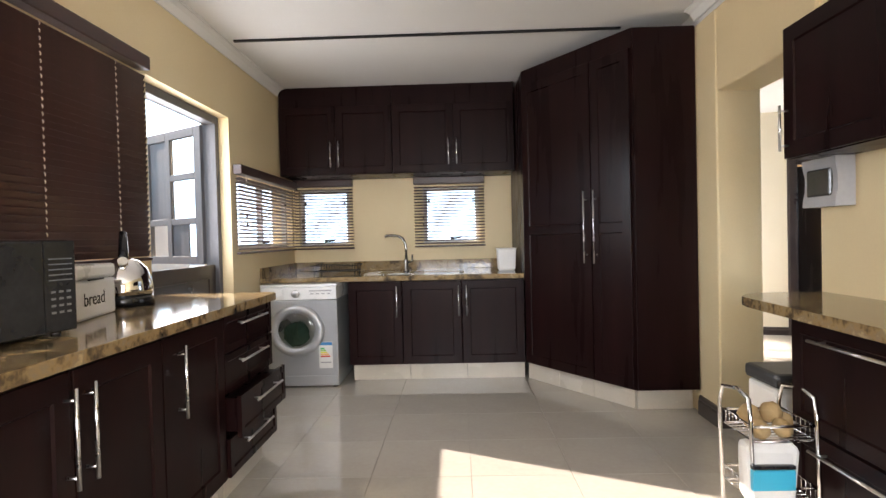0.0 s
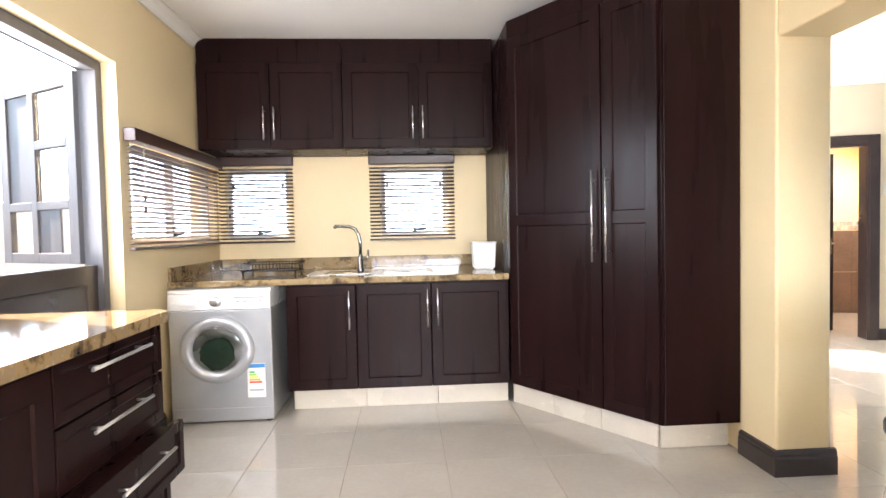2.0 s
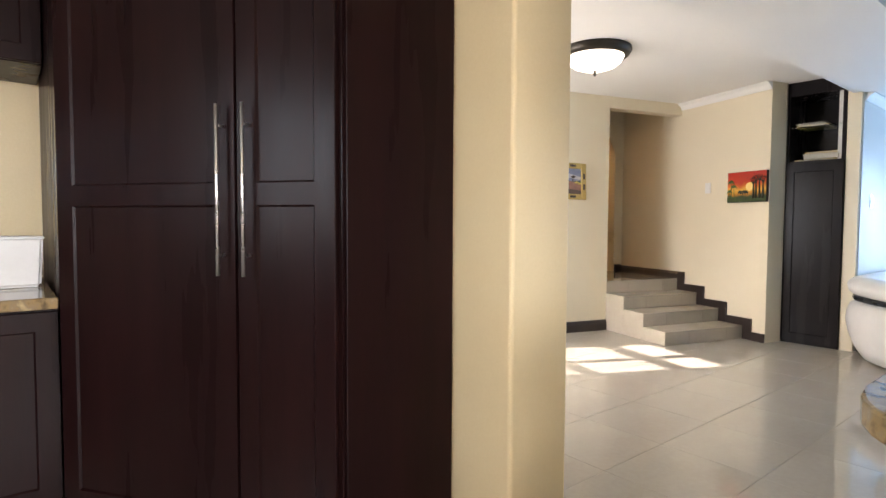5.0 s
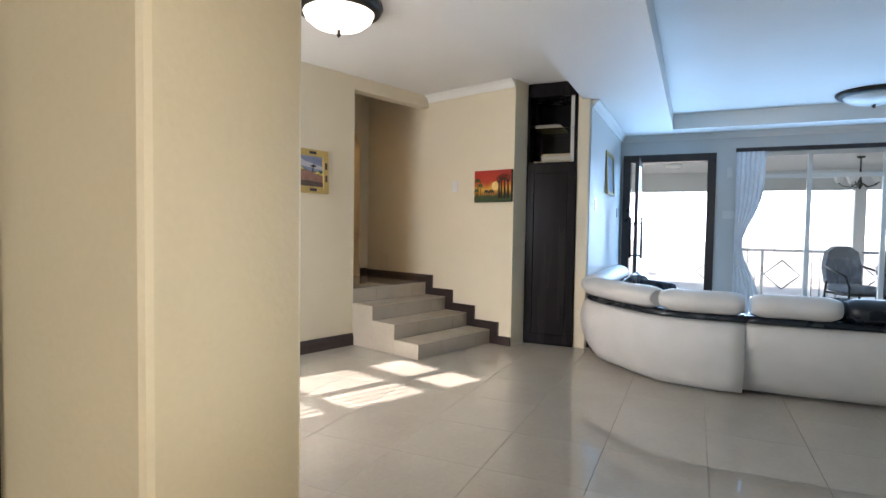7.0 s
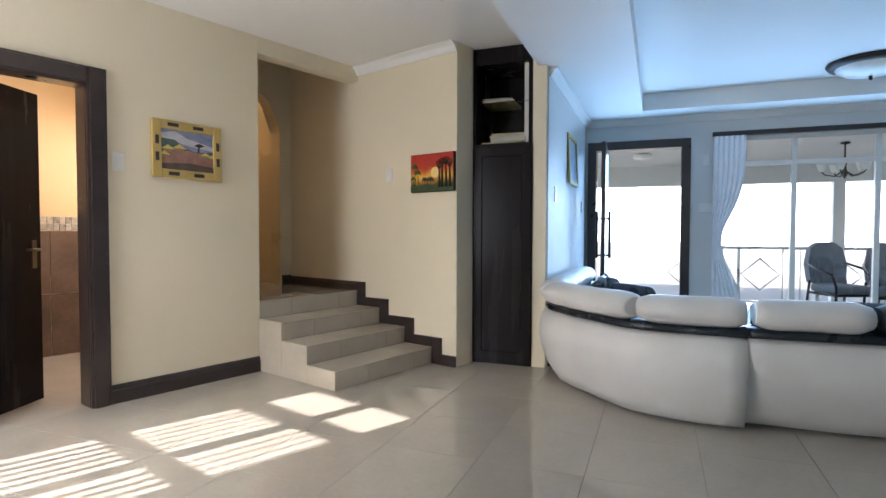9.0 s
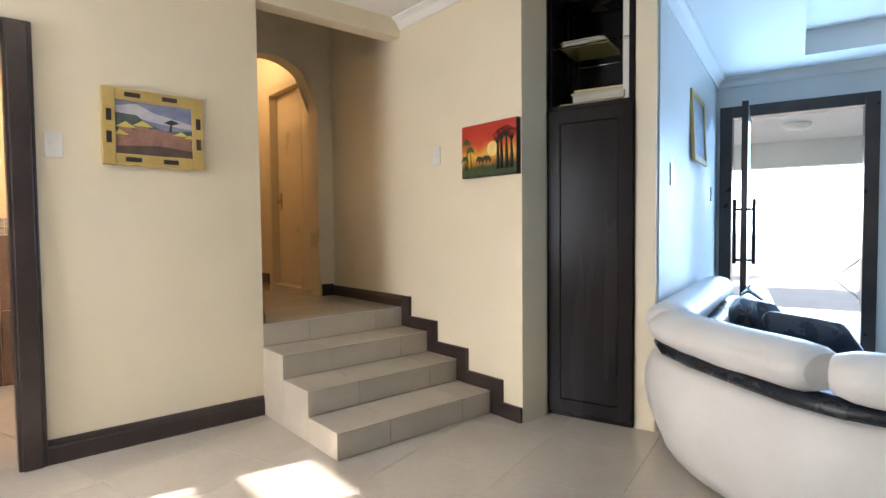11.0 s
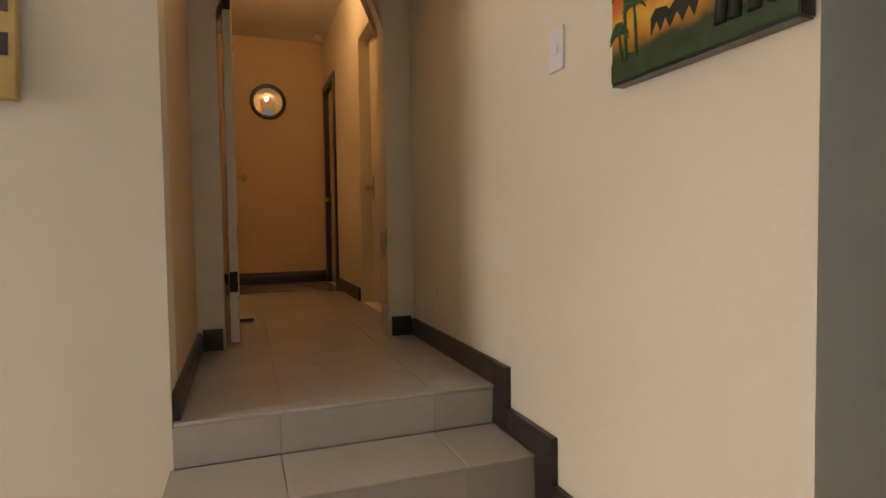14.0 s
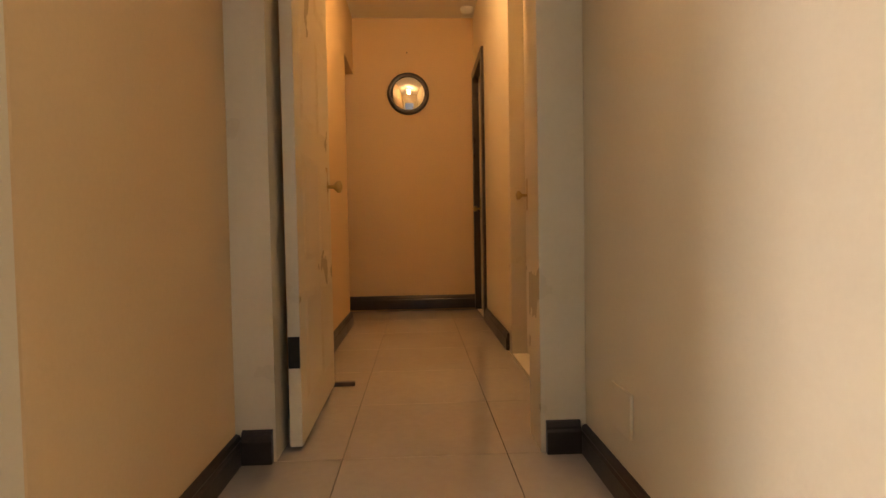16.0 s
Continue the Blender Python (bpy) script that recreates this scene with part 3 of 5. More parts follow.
bm = bx(B(), -0.50, 0.42, -0.20, 0.24, 0.0005, 0.006, 0.003)
part("rim", bm, STEEL, sink)
for x in (-0.21, 0.21):
    bowl = bx(B(), x - 0.165, x + 0.165, -0.17, 0.17, 0.0062, 0.008, 0.0)
    part("bowl", bowl, mottled("shaded_bowl_steel", (0.22, 0.22, 0.22), (0.3, 0.3, 0.3), 0.2, 1.0, bump=0), sink)
    part("drain", lathe(B(), [(0, 0.004), (0.03, 0.004), (0.035, 0.0), (0.04, 0.0)], 20, pose(x, -0.1, 0.008)), CHROME, sink, "round chrome drain")
DARK_CHROME = mottled("shaded_chrome", (0.22, 0.21, 0.20), (0.3, 0.29, 0.28), 0.12, 1.0, bump=0.0)
tap = thing("mixer_tap", "chrome mixer tap with a square swan neck", "tap", pose(-0.57, 5.30, 0.941))
part("base", lathe(B(), [(0, 0), (0.03, 0), (0.028, 0.012), (0.022, 0.02), (0.021, 0.11), (0.014, 0.13), (0, 0.13)], 20), DARK_CHROME, tap)
neck = [(0, 0, 0.12), (0.0, 0, 0.22), (-0.01, 0, 0.28), (-0.035, 0, 0.325), (-0.075, 0, 0.345), (-0.13, 0, 0.35), (-0.19, 0, 0.35)]
part("spout", tube(tube(B(), neck, 0.013, 12), [(-0.19, 0, 0.353), (-0.19, 0, 0.332)], 0.012, 12), DARK_CHROME, tap)
part("lever", tube(B(), [(0.02, 0, 0.09), (0.055, 0, 0.1), (0.06, 0, 0.165)], [0.012, 0.012, 0.008], 10), DARK_CHROME, tap)
# dish rack
rack = thing("dish_rack", "low black wire dish rack standing on the worktop", "dish rack", pose(-1.24, 5.32, 0.936))
bm = B()
for z, g in ((0.03, 0.0), (0.085, 0.02)):
    tube(bm, [(-0.2 - g, -0.14 - g, z), (0.2 + g, -0.14 - g, z), (0.2 + g, 0.14 + g, z), (-0.2 - g, 0.14 + g, z)], 0.004, 6, True)
part("frame", bm, BLACK_METAL, rack)
for i in range(16):
    x = -0.195 + i * 0.026
    part("wire", tube(B(), [(x, -0.16, 0.085), (x, -0.14, 0.03), (x, 0.14, 0.03), (x, 0.16, 0.085)], 0.0025, 6), BLACK_METAL, rack)
for x in (-0.19, 0.19):
    for y in (-0.13, 0.13):
        part("foot", tube(B(), [(x, y, 0), (x, y, 0.03)], 0.006, 8), BLACK_METAL, rack)
# white container by the pantry
bm = B()
t = bmesh.new()
bmesh.ops.create_cube(t, size=1, matrix=Matrix.LocRotScale((0, 0, 0.105), None, (0.18, 0.16, 0.208)))
for v in t.verts:
    if v.co.z < 0.1:
        v.co.x *= 0.88
        v.co.y *= 0.88
bmesh.ops.bevel(t, geom=t.edges[:], offset=0.012, segments=3, affect="EDGES")
join(bm, t)
cont = thing("storage_tub", "plain white plastic tub on the sink counter", "tub", pose(0.385, 5.28, 0.936))
part("body", bm, WHITE_PLASTIC, cont)
part("rim", bx(B(), -0.094, 0.094, -0.084, 0.084, 0.2, 0.212, 0.005), WHITE_PLASTIC, cont)

# kettle, bread bin, microwave
ket = thing("electric_kettle", "chrome dome kettle with black base and handle", "kettle", pose(-1.69, 2.66, 0.966, 0, 0, -60) @ Matrix.Scale(1.24, 4))
part("base", lathe(B(), [(0, 0), (0.105, 0), (0.105, 0.03), (0.098, 0.038), (0, 0.038)], 32), BLACK_PLASTIC, ket, "black plastic base")
part("body", lathe(B(), [(0, 0.039), (0.1, 0.039), (0.103, 0.06), (0.098, 0.1), (0.082, 0.14), (0.055, 0.172), (0.03, 0.185), (0, 0.187)], 36), CHROME, ket, "polished chrome dome")
part("lid_knob", lathe(B(), [(0, 0.186), (0.014, 0.186), (0.012, 0.2), (0.018, 0.212), (0, 0.218)], 16), BLACK_PLASTIC, ket)
part("handle", tube(B(), [(0.02, 0, 0.172), (0.0, 0, 0.20), (-0.02, 0, 0.24), (-0.04, 0, 0.285)], [0.02, 0.018, 0.016, 0.014], 10), BLACK_PLASTIC, ket, "upright black handle")
part("spout", tube(B(), [(0.045, 0, 0.145), (0.07, 0, 0.165), (0.085, 0, 0.175)], [0.02, 0.018, 0.018], 12), CHROME, ket)
part("cord_loop", tube(B(), [(0.1, -0.03, 0.012), (0.15, -0.05, 0.012), (0.165, -0.05, 0.06), (0.14, -0.05, 0.085)], 0.005, 6), BLACK_PLASTIC, ket)
bread = thing("bread_bin", "white enamel bread bin lettered in black", "bread bin", pose(-1.655, 2.19, 0.966, 0, 0, 102) @ Matrix.Diagonal((1.12, 1, 1, 1)))
part("body", bx(B(), -0.19, 0.19, -0.12, 0.12, 0.0, 0.155, 0.012), APPL_WHITE, bread)
part("lid", bx(B(), -0.193, 0.193, -0.123, 0.123, 0.157, 0.215, 0.014), APPL_WHITE, bread, "white enamel lid")
part("slot_handle", bx(B(), -0.05, 0.07, -0.128, -0.12, 0.152, 0.158, 0.001), BLACK_METAL, bread)
fc = bpy.data.curves.new("lettering", "FONT")
fc.body, fc.size, fc.align_x, fc.extrude = "bread", 0.075, "CENTER", 0.0006
fc.materials.append(BLACK_PLASTIC)
txt = new("lettering", fc)
txt.parent = bread
txt.matrix_local = pose(-0.0, -0.1215, 0.055, 90, 0, 0)
tagged(txt, "black printed word bread")
mw = thing("microwave_oven", "black microwave oven with a keypad", "microwave", pose(-1.575, 1.62, 0.966, 0, 0, 80))
part("body", bx(B(), -0.28, 0.26, -0.17, 0.2, 0.012, 0.31, 0.008), BLACK_PLASTIC, mw)
part("door", bx(B(), -0.28, 0.14, -0.19, -0.168, 0.015, 0.308, 0.005), BLACK_PLASTIC, mw, "glossy black door")
pan = part("control_panel", bx(B(), 0.144, 0.26, -0.186, -0.168, 0.015, 0.308, 0.004), BLACK_PLASTIC, mw)
KEY_PRINT = plain("pale_key_print", (0.13, 0.135, 0.14), 0.5)
for r in range(4):
    for c in range(3):
        part("key_mark", bx(B(), 0.166 + c * 0.028, 0.182 + c * 0.028, -0.1875, -0.185, 0.075 + r * 0.022, 0.082 + r * 0.022), KEY_PRINT, pan)
for r in range(5):
    part("key_mark", bx(B(), 0.16, 0.245, -0.1875, -0.185, 0.18 + r * 0.017, 0.184 + r * 0.017), KEY_PRINT, pan)
for x in (-0.24, 0.22):
    for y in (-0.14, 0.16):
        part("foot", lathe(B(), [(0, 0), (0.015, 0), (0.015, 0.013), (0, 0.013)], 10, pose(x, y, 0)), BLACK_PLASTIC, mw)

# bin, vegetable rack, meter box
pb = thing("pedal_bin", "white rubbish bin with a dark grey lid", "bin", pose(1.385, 2.485, 0))
part("body", bx(B(), -0.14, 0.14, -0.12, 0.12, 0, 0.585, 0.02), WHITE_PLASTIC, pb)
part("lid", bx(B(), -0.15, 0.15, -0.13, 0.13, 0.587, 0.65, 0.018), mottled("dark_grey_plastic", (0.03, 0.03, 0.032), (0.05, 0.05, 0.052), 0.4, bump=0), pb, "dark grey lid")
part("side_handle", tube(B(), [(-0.145, -0.05, 0.42), (-0.17, -0.05, 0.4), (-0.17, 0.05, 0.4), (-0.145, 0.05, 0.42)], 0.008, 8), BLACK_PLASTIC, pb)
vr = thing("vegetable_rack", "chrome wire rack holding bagged potatoes", "rack", pose(1.10, 2.20, 0) @ Matrix.Diagonal((1, 1, 1.1, 1)))
for x in (-0.1, 0.14):
    part("end_frame", tube(B(), [(x, -0.12, 0), (x - 0.015, -0.12, 0.5), (x - 0.01, -0.1, 0.57), (x, 0.0, 0.585), (x - 0.01, 0.1, 0.57), (x - 0.015, 0.12, 0.5), (x, 0.12, 0)], 0.008, 8), CHROME, vr)
for z in (0.06, 0.27, 0.48):
    part("basket_rim", tube(B(), [(-0.1, -0.11, z), (0.13, -0.11, z), (0.13, 0.11, z), (-0.1, 0.11, z)], 0.005, 6, True), CHROME, vr)
    part("basket_base", tube(B(), [(-0.1, -0.11, z - 0.05), (0.13, -0.11, z - 0.05), (0.13, 0.11, z - 0.05), (-0.1, 0.11, z - 0.05)], 0.004, 6, True), CHROME, vr)
    for i in range(8):
        y = -0.098 + i * 0.028
        part("basket_wire", tube(B(), [(-0.1, y, z), (-0.1, y, z - 0.05), (0.13, y, z - 0.05), (0.13, y, z)], 0.002, 5), CHROME, vr)
POTATO = mottled("potato_skin", (0.33, 0.21, 0.09), (0.48, 0.33, 0.16), 0.75, scale=14, fine=70, bump=0.2)
random.seed(4)
for k, (x, y, z) in enumerate([(-0.05, -0.06, 0.46), (0.04, -0.05, 0.46), (0.09, 0.03, 0.46), (-0.02, 0.04, 0.46), (0.02, -0.01, 0.505), (-0.06, 0.0, 0.50), (-0.04, -0.05, 0.25), (0.05, 0.0, 0.25), (0.0, 0.06, 0.25)]):
    bm = lathe(B(), [(0, -0.034), (0.02, -0.03), (0.036, -0.012), (0.038, 0.01), (0.026, 0.03), (0, 0.036)], 12)
    for v in bm.verts:
        v.co *= 1 + 0.25 * noise.noise(v.co * 28 + Vector((k, 0, 0)))
    solid("potato", bm, POTATO, "brown potato lying in the wire rack", "potato", m=pose(1.10 + x, 2.20 + y, z * 1.1 - 0.004, 40 * k, 25 * k, 70 * k), group="potatoes in the rack")
pk = thing("food_packet", "bulging white food packet with a cyan band", "packet", pose(1.065, 2.12, 0.243))
bm = bx(B(), -0.1, 0.1, -0.045, 0.045, 0, 0.225, 0.035, seg=3)
for v in bm.verts:
    v.co += Vector((0.012 * noise.noise(v.co * 14), 0.02 * noise.noise(v.co * 17 + Vector((3, 0, 0))), 0.012 * noise.noise(v.co * 12 + Vector((0, 5, 0)))))
part("bag", bm, WHITE_PLASTIC, pk)
part("cyan_band", bx(B(), -0.085, 0.07, -0.062, -0.04, 0.06, 0.135, 0.004), plain("packet_cyan", (0.03, 0.42, 0.62), 0.35), pk)
part("dark_stripe", bx(B(), -0.085, 0.07, -0.0625, -0.04, 0.138, 0.152, 0.003), BLACK_PLASTIC, pk)
db = thing("distribution_box", "grey plastic electrical box with a smoked cover", "distribution box", pose(1.60, 2.51, 1.35, 0, 0, -90))
bm = B()
side = [(0.0, 0.0), (-0.085, 0.0), (-0.082, 0.035), (-0.074, 0.07), (-0.072, 0.105), (-0.074, 0.14), (-0.082, 0.175), (-0.085, 0.21), (0.0, 0.21)]
ends = [[bm.verts.new((x, d, k)) for d, k in side] for x in (-0.11, 0.11)]
bm.faces.new(ends[0]), bm.faces.new(ends[1][::-1])
for i in range(len(side)):
    j = (i + 1) % len(side)
    bm.faces.new((ends[0][i], ends[1][i], ends[1][j], ends[0][j]))
bmesh.ops.recalc_face_normals(bm, faces=bm.faces)
part("body", bm, GREY_PLASTIC, db)
part("cover", bx(B(), -0.078, 0.078, -0.088, -0.06, 0.045, 0.165, 0.008), mottled("smoked_plastic", (0.03, 0.028, 0.025), (0.05, 0.047, 0.042), 0.15, bump=0), db, "smoked plastic cover")
# ceiling joint strip
solid("ceiling_strip", bx(B(), XL + 0.12, 1.15, 4.10, 4.13, KC - 0.014, KC - 0.001, 0.002), BLACK_METAL, "black metal strip across the kitchen ceiling", "ceiling strip", "structure")


# ---- blinds and windows ----
def blind(name, label, m, w, z0, z1, tilt, cords):
    """A slatted blind; its plane is x-z, the room towards -y."""
    b = thing(name, label, "blind", m, "wooden blinds")
    part("valance", bx(B(), 0, w, -0.075, -0.005, z1 - 0.075, z1, 0.006), BLIND, b, "dark wooden valance")
    slat = None
    pitch = 0.031
    n = int((z1 - z0 - 0.11) / pitch)
    for i in range(n):
        m2 = pose(0, -0.035, z0 + 0.04 + i * pitch, tilt + (1.5 * math.sin(i * 2.7)), 0, 0.0)
        if slat is None:
            slat = part("slat", bx(B(), 0.004, w - 0.004, -0.0175, 0.0175, -0.0014, 0.0014, 0.0), BLIND, b)
            o = slat
        else:
            o = new("slat", slat.data)
            o.parent = b
        o.matrix_local = m2
    part("bottom_rail", bx(B(), 0, w, -0.052, -0.018, z0, z0 + 0.018, 0.004), BLIND, b)
    for x in cords:
        bm = B()
        for i in range(n):
            z = z0 + 0.04 + i * pitch
            tube(bm, [(x, -0.052, z - 0.004), (x, -0.055, z + 0.004), (x, -0.05, z + 0.011)], 0.0022, 5)
        part("ladder_cord", bm, CORD, b)
    part("pull_cord", tube(B(), [(0.1, -0.07, z1 - 0.08), (0.1, -0.07, z0 + 0.25)], 0.0018, 5), CORD, b)
    for k in (0.25, 0.32):
        part("tassel", lathe(B(), [(0, 0), (0.009, 0.002), (0.006, 0.03), (0, 0.034)], 8, pose(0.1, -0.07, z0 + k - 0.03)), BLIND, b)
    return b


CORD = mottled("blind_cord", (0.5, 0.43, 0.34), (0.65, 0.57, 0.46), 0.7, bump=0)
FRAME_W = mottled("window_frame_paint", (0.45, 0.44, 0.42), (0.55, 0.54, 0.52), 0.4, bump=0.02)
blind("venetian_blind", "closed dark wooden venetian blind over the worktop", pose(XL + 0.004, 0.45, 0, 0, 0, 90), 2.60, 1.17, 2.29, -64, (0.35, 1.0, 1.82, 2.32))
blind("venetian_blind", "open dark wooden venetian blind in the corner", pose(XL + 0.004, 4.29, 0, 0, 0, 90), 1.49, 1.165, 1.87, -20, (0.15, 0.72, 1.3))
blind("venetian_blind", "open dark wooden venetian blind beside the corner", pose(-1.80, YB - 0.004, 0), 0.63, 1.165, 1.90, -19, (0.08, 0.55))
blind("venetian_blind", "open dark wooden venetian blind above the sink", pose(-0.525, YB - 0.004, 0), 0.745, 1.165, 1.90, -19, (0.1, 0.66))


def casement(name, m, w, h, mull=()):
    """A framed window in an opening w by h, its inner face at y = 0."""
    f = tagged(thing(name, "grey framed casement window", "window", m), kind="structure")
    bm = bx(bx(bx(bx(B(), 0, 0.04, 0, 0.05, 0, h, 0.003), w - 0.04, w, 0, 0.05, 0, h, 0.003), 0.04, w - 0.04, 0, 0.05, 0, 0.04, 0.003), 0.04, w - 0.04, 0, 0.05, h - 0.04, h, 0.003)
    for x in mull:
        bx(bm, x - 0.025, x + 0.025, 0, 0.05, 0.04, h - 0.04, 0.003)
    part("window_frame", bm, FRAME_W, f)
    g = part("pane", bx(B(), 0.04, w - 0.04, 0.022, 0.027, 0.04, h - 0.04), GLASS, f)
    g.visible_shadow = False
    part("latch", bx(tube(B(), [(w * 0.5, -0.02, 0.05), (w * 0.5 + 0.1, -0.025, 0.055)], 0.007, 8), w * 0.5 - 0.015, w * 0.5 + 0.015, -0.02, 0.0, 0.03, 0.065, 0.003), BLACK_METAL, f, "black window latch")
    for x in (0.06, w - 0.06):
        part("stay", bx(B(), x - 0.012, x + 0.012, -0.018, 0.0, h - 0.17, h - 0.13, 0.004), BLACK_METAL, f)
    return f


casement("window_1", pose(-1.76, YB + 0.06, 1.2), 0.54, 0.60)
casement("window_2", pose(-0.43, YB + 0.06, 1.2), 0.59, 0.60)
casement("window_3", pose(XL - 0.06, YB - 1.5, 1.2, 0, 0, 90), 1.45, 0.60, (0.72,))
casement("window_4", pose(XL - 0.06, 0.6, 1.2, 0, 0, 90), 2.4, 1.0, (0.8, 1.6))

# back stable door
bd = tagged(thing("door_1", "grey timber stable door, upper leaf swung open outside", "door", pose(XL - 0.13, 3.13, 0, 0, 0, 90)), kind="structure")
bm = bx(bx(bx(B(), 0, 0.06, -0.05, 0.05, 0, 2.225, 0.004), 1.07, 1.13, -0.05, 0.05, 0, 2.225, 0.004), 0.06, 1.07, -0.05, 0.05, 2.165, 2.225, 0.004)
part("door_frame", bm, GREYWOOD, bd)
low = part("lower_leaf", shaker(1.0, 1.085, 0.04, 0.1), SKIRT, bd, "dark brown lower leaf")
low.matrix_local = pose(0.065, 0.02, 0.01)
up = part("upper_leaf", B(), GREYWOOD, bd, "grey glazed upper leaf")
me = up.data
bm = B()
H2 = 1.06
for x0, x1 in ((0, 0.09), (0.42, 0.48), (0.73, 0.82)):
    bx(bm, x0, x1, -0.02, 0.02, 0, H2, 0.003)
for z0, z1 in ((0, 0.06), (0.31, 0.36), (0.66, 0.71), (0.99, 1.06)):
    for x0, x1 in ((0.09, 0.42), (0.48, 0.73)):
        if x0 < 0.1 or z0 < 0.35 or z1 > 0.9:
            bx(bm, x0, x1, -0.02, 0.02, z0, z1, 0.003)
bx(bm, 0.48, 0.73, -0.008, 0.008, 0.36, 0.99), bx(bm, 0.20, 0.42, -0.008, 0.008, 0.06, 0.31)
bm.to_mesh(me)
bm.free()
up.matrix_local = pose(1.065, 0.05, 1.10, 0, 0, 58)
for x0, x1, z0, z1 in ((0.09, 0.20, 0.06, 0.31), (0.09, 0.42, 0.36, 0.66), (0.09, 0.42, 0.71, 0.99), (0.48, 0.73, 0.06, 0.31)):
    g = part("pane", bx(B(), x0, x1, -0.004, 0.004, z0, z1), GLASS, up)
    g.visible_shadow = False
for z in (0.15, 0.8):
    part("hinge", bx(B(), -0.02, 0.05, -0.03, -0.018, z, z + 0.09, 0.003), STEEL, up)

# outside the kitchen
solid("garden_wall", bx(B(), -6.2, -6.0, -6, 12, -0.2, 1.75, 0.02), FAR_WHITE, "sunlit rendered garden wall", "wall", "structure")


def shrub(name, label, x, y, z, rx, rz, n, seed):
    rnd = random.Random(seed)
    s = thing(name, label, "shrub", pose(x, y, z))
    part("stem", tube(tube(B(), [(0, 0, -0.05), (0.05, 0.02, rz * 0.6), (0.1, 0.1, rz)], [0.03, 0.02, 0.01], 6), [(0.03, 0, rz * 0.3), (-0.2, 0.15, rz)], [0.015, 0.006], 5), SKIRT, s)
    bm = B()
    for k in range(n):
        a, u = rnd.uniform(0, 6.28), rnd.random() ** 0.5
        p = Vector((rx * u * math.cos(a), rx * u * math.sin(a), rz * (0.5 + 0.75 * rnd.random() * (1.2 - u * 0.7))))
        d = Vector((rnd.uniform(-1, 1), rnd.uniform(-1, 1), rnd.uniform(-0.4, 0.9))).normalized()
        e = d.orthogonal().normalized() * 0.03
        v = [bm.verts.new(p), bm.verts.new(p + d * 0.06 + e), bm.verts.new(p + d * 0.14), bm.verts.new(p + d * 0.06 - e)]
        bm.faces.new(v)
    part("crown", bm, LEAF, s)


LEAF = mottled("green_leaf", (0.03, 0.09, 0.02), (0.08, 0.17, 0.05), 0.5, scale=20, bump=0)
shrub("shrub", "leafy green shrub above the garden wall", -7.0, 6.6, 1.3, 1.3, 1.6, 1500, 1)
shrub("shrub", "leafy green shrub above the garden wall", -7.2, 9.0, 1.3, 1.4, 1.9, 1500, 2)


# ---- trim ----
def skirting(name, p, q, z, m=None, h=0.095, label="dark stained wooden skirting board"):
    """A moulded board along the foot of a wall; the room lies to the left of the way from p to q."""
    p, q = Vector((*p, 0)), Vector((*q, 0))
    a = math.degrees(math.atan2(q.y - p.y, q.x - p.x))
    L = (q - p).length
    prof = [(0.001, 0), (0.022, 0), (0.022, h * 0.68), (0.016, h * 0.76), (0.018, h * 0.84), (0.012, h * 0.97), (0.001, h)]
    bm = B()
    r0, r1 = [bm.verts.new((0, d, k)) for d, k in prof], [bm.verts.new((L, d, k)) for d, k in prof]
    n = len(prof)
    for i in range(n):
        bm.faces.new((r0[i], r0[(i + 1) % n], r1[(i + 1) % n], r1[i]))
    bm.faces.new(r0), bm.faces.new(r1[::-1])
    mm = pose(p.x, p.y, z, 0, 0, a)
    return solid(name, bm, SKIRT, label, "skirting", "structure", m @ mm if m is not None else mm)


def cornice(p, q, z, m=None, s=0.075):
    p, q = Vector((*p, 0)), Vector((*q, 0))
    a = math.degrees(math.atan2(q.y - p.y, q.x - p.x))
    L = (q - p).length
    prof = [(0.001, 0), (0.001, -s), (0.012, -s), (0.02, -s * 0.75), (s * 0.5, -s * 0.4), (s * 0.8, -s * 0.2), (s * 0.85, -0.012), (s, -0.012), (s, 0)]
    bm = B()
    r0, r1 = [bm.verts.new((0, d, k - 0.001)) for d, k in prof], [bm.verts.new((L, d, k - 0.001)) for d, k in prof]
    n = len(prof)
    for i in range(n):
        bm.faces.new((r0[i], r0[(i + 1) % n], r1[(i + 1) % n], r1[i]))
    bm.faces.new(r0), bm.faces.new(r1[::-1])
    mm = pose(p.x, p.y, z, 0, 0, a)
    return solid("cornice", bm, CEILING, "white plaster cornice", "cornice", "structure", m @ mm if m is not None else mm)


cornice((XL, 5.42), (XL, -2.1), KC)
cornice((1.58, 2.62), (1.58, 3.86), KC)
cornice((1.07, -1.17), (1.07, 0.0), LC, WING)
cornice((9.2, 3.97), (6.74, 3.97), LOW)
cornice((9.2, -3.5), (9.2, 3.97), LOW)
skirting("baseboard", (XL, 4.68), (XL, 4.27), 0)
skirting("baseboard", (1.58, 3.58), (1.58, 3.86), 0, h=0.13)
skirting("baseboard", (1.882, 3.58), (1.558, 3.58), 0, h=0.13)
skirting("baseboard", (1.86, 5.9), (1.86, 3.58), 0, h=0.13)
skirting("baseboard", (0.0, 0.0), (-1.10, 0.0), 0, WING, 0.12)
skirting("baseboard", (-1.99, 0.0), (-3.6, 0.0), 0, WING)
skirting("baseboard", (9.2, 3.97), (6.74, 3.97), 0)
Z = 0.56
skirting("baseboard", (0.0, 1.03), (0.0, 0.02), Z, WING, 0.088)
skirting("baseboard", (1.07, 0.0), (1.07, 1.03), Z, WING, 0.085)
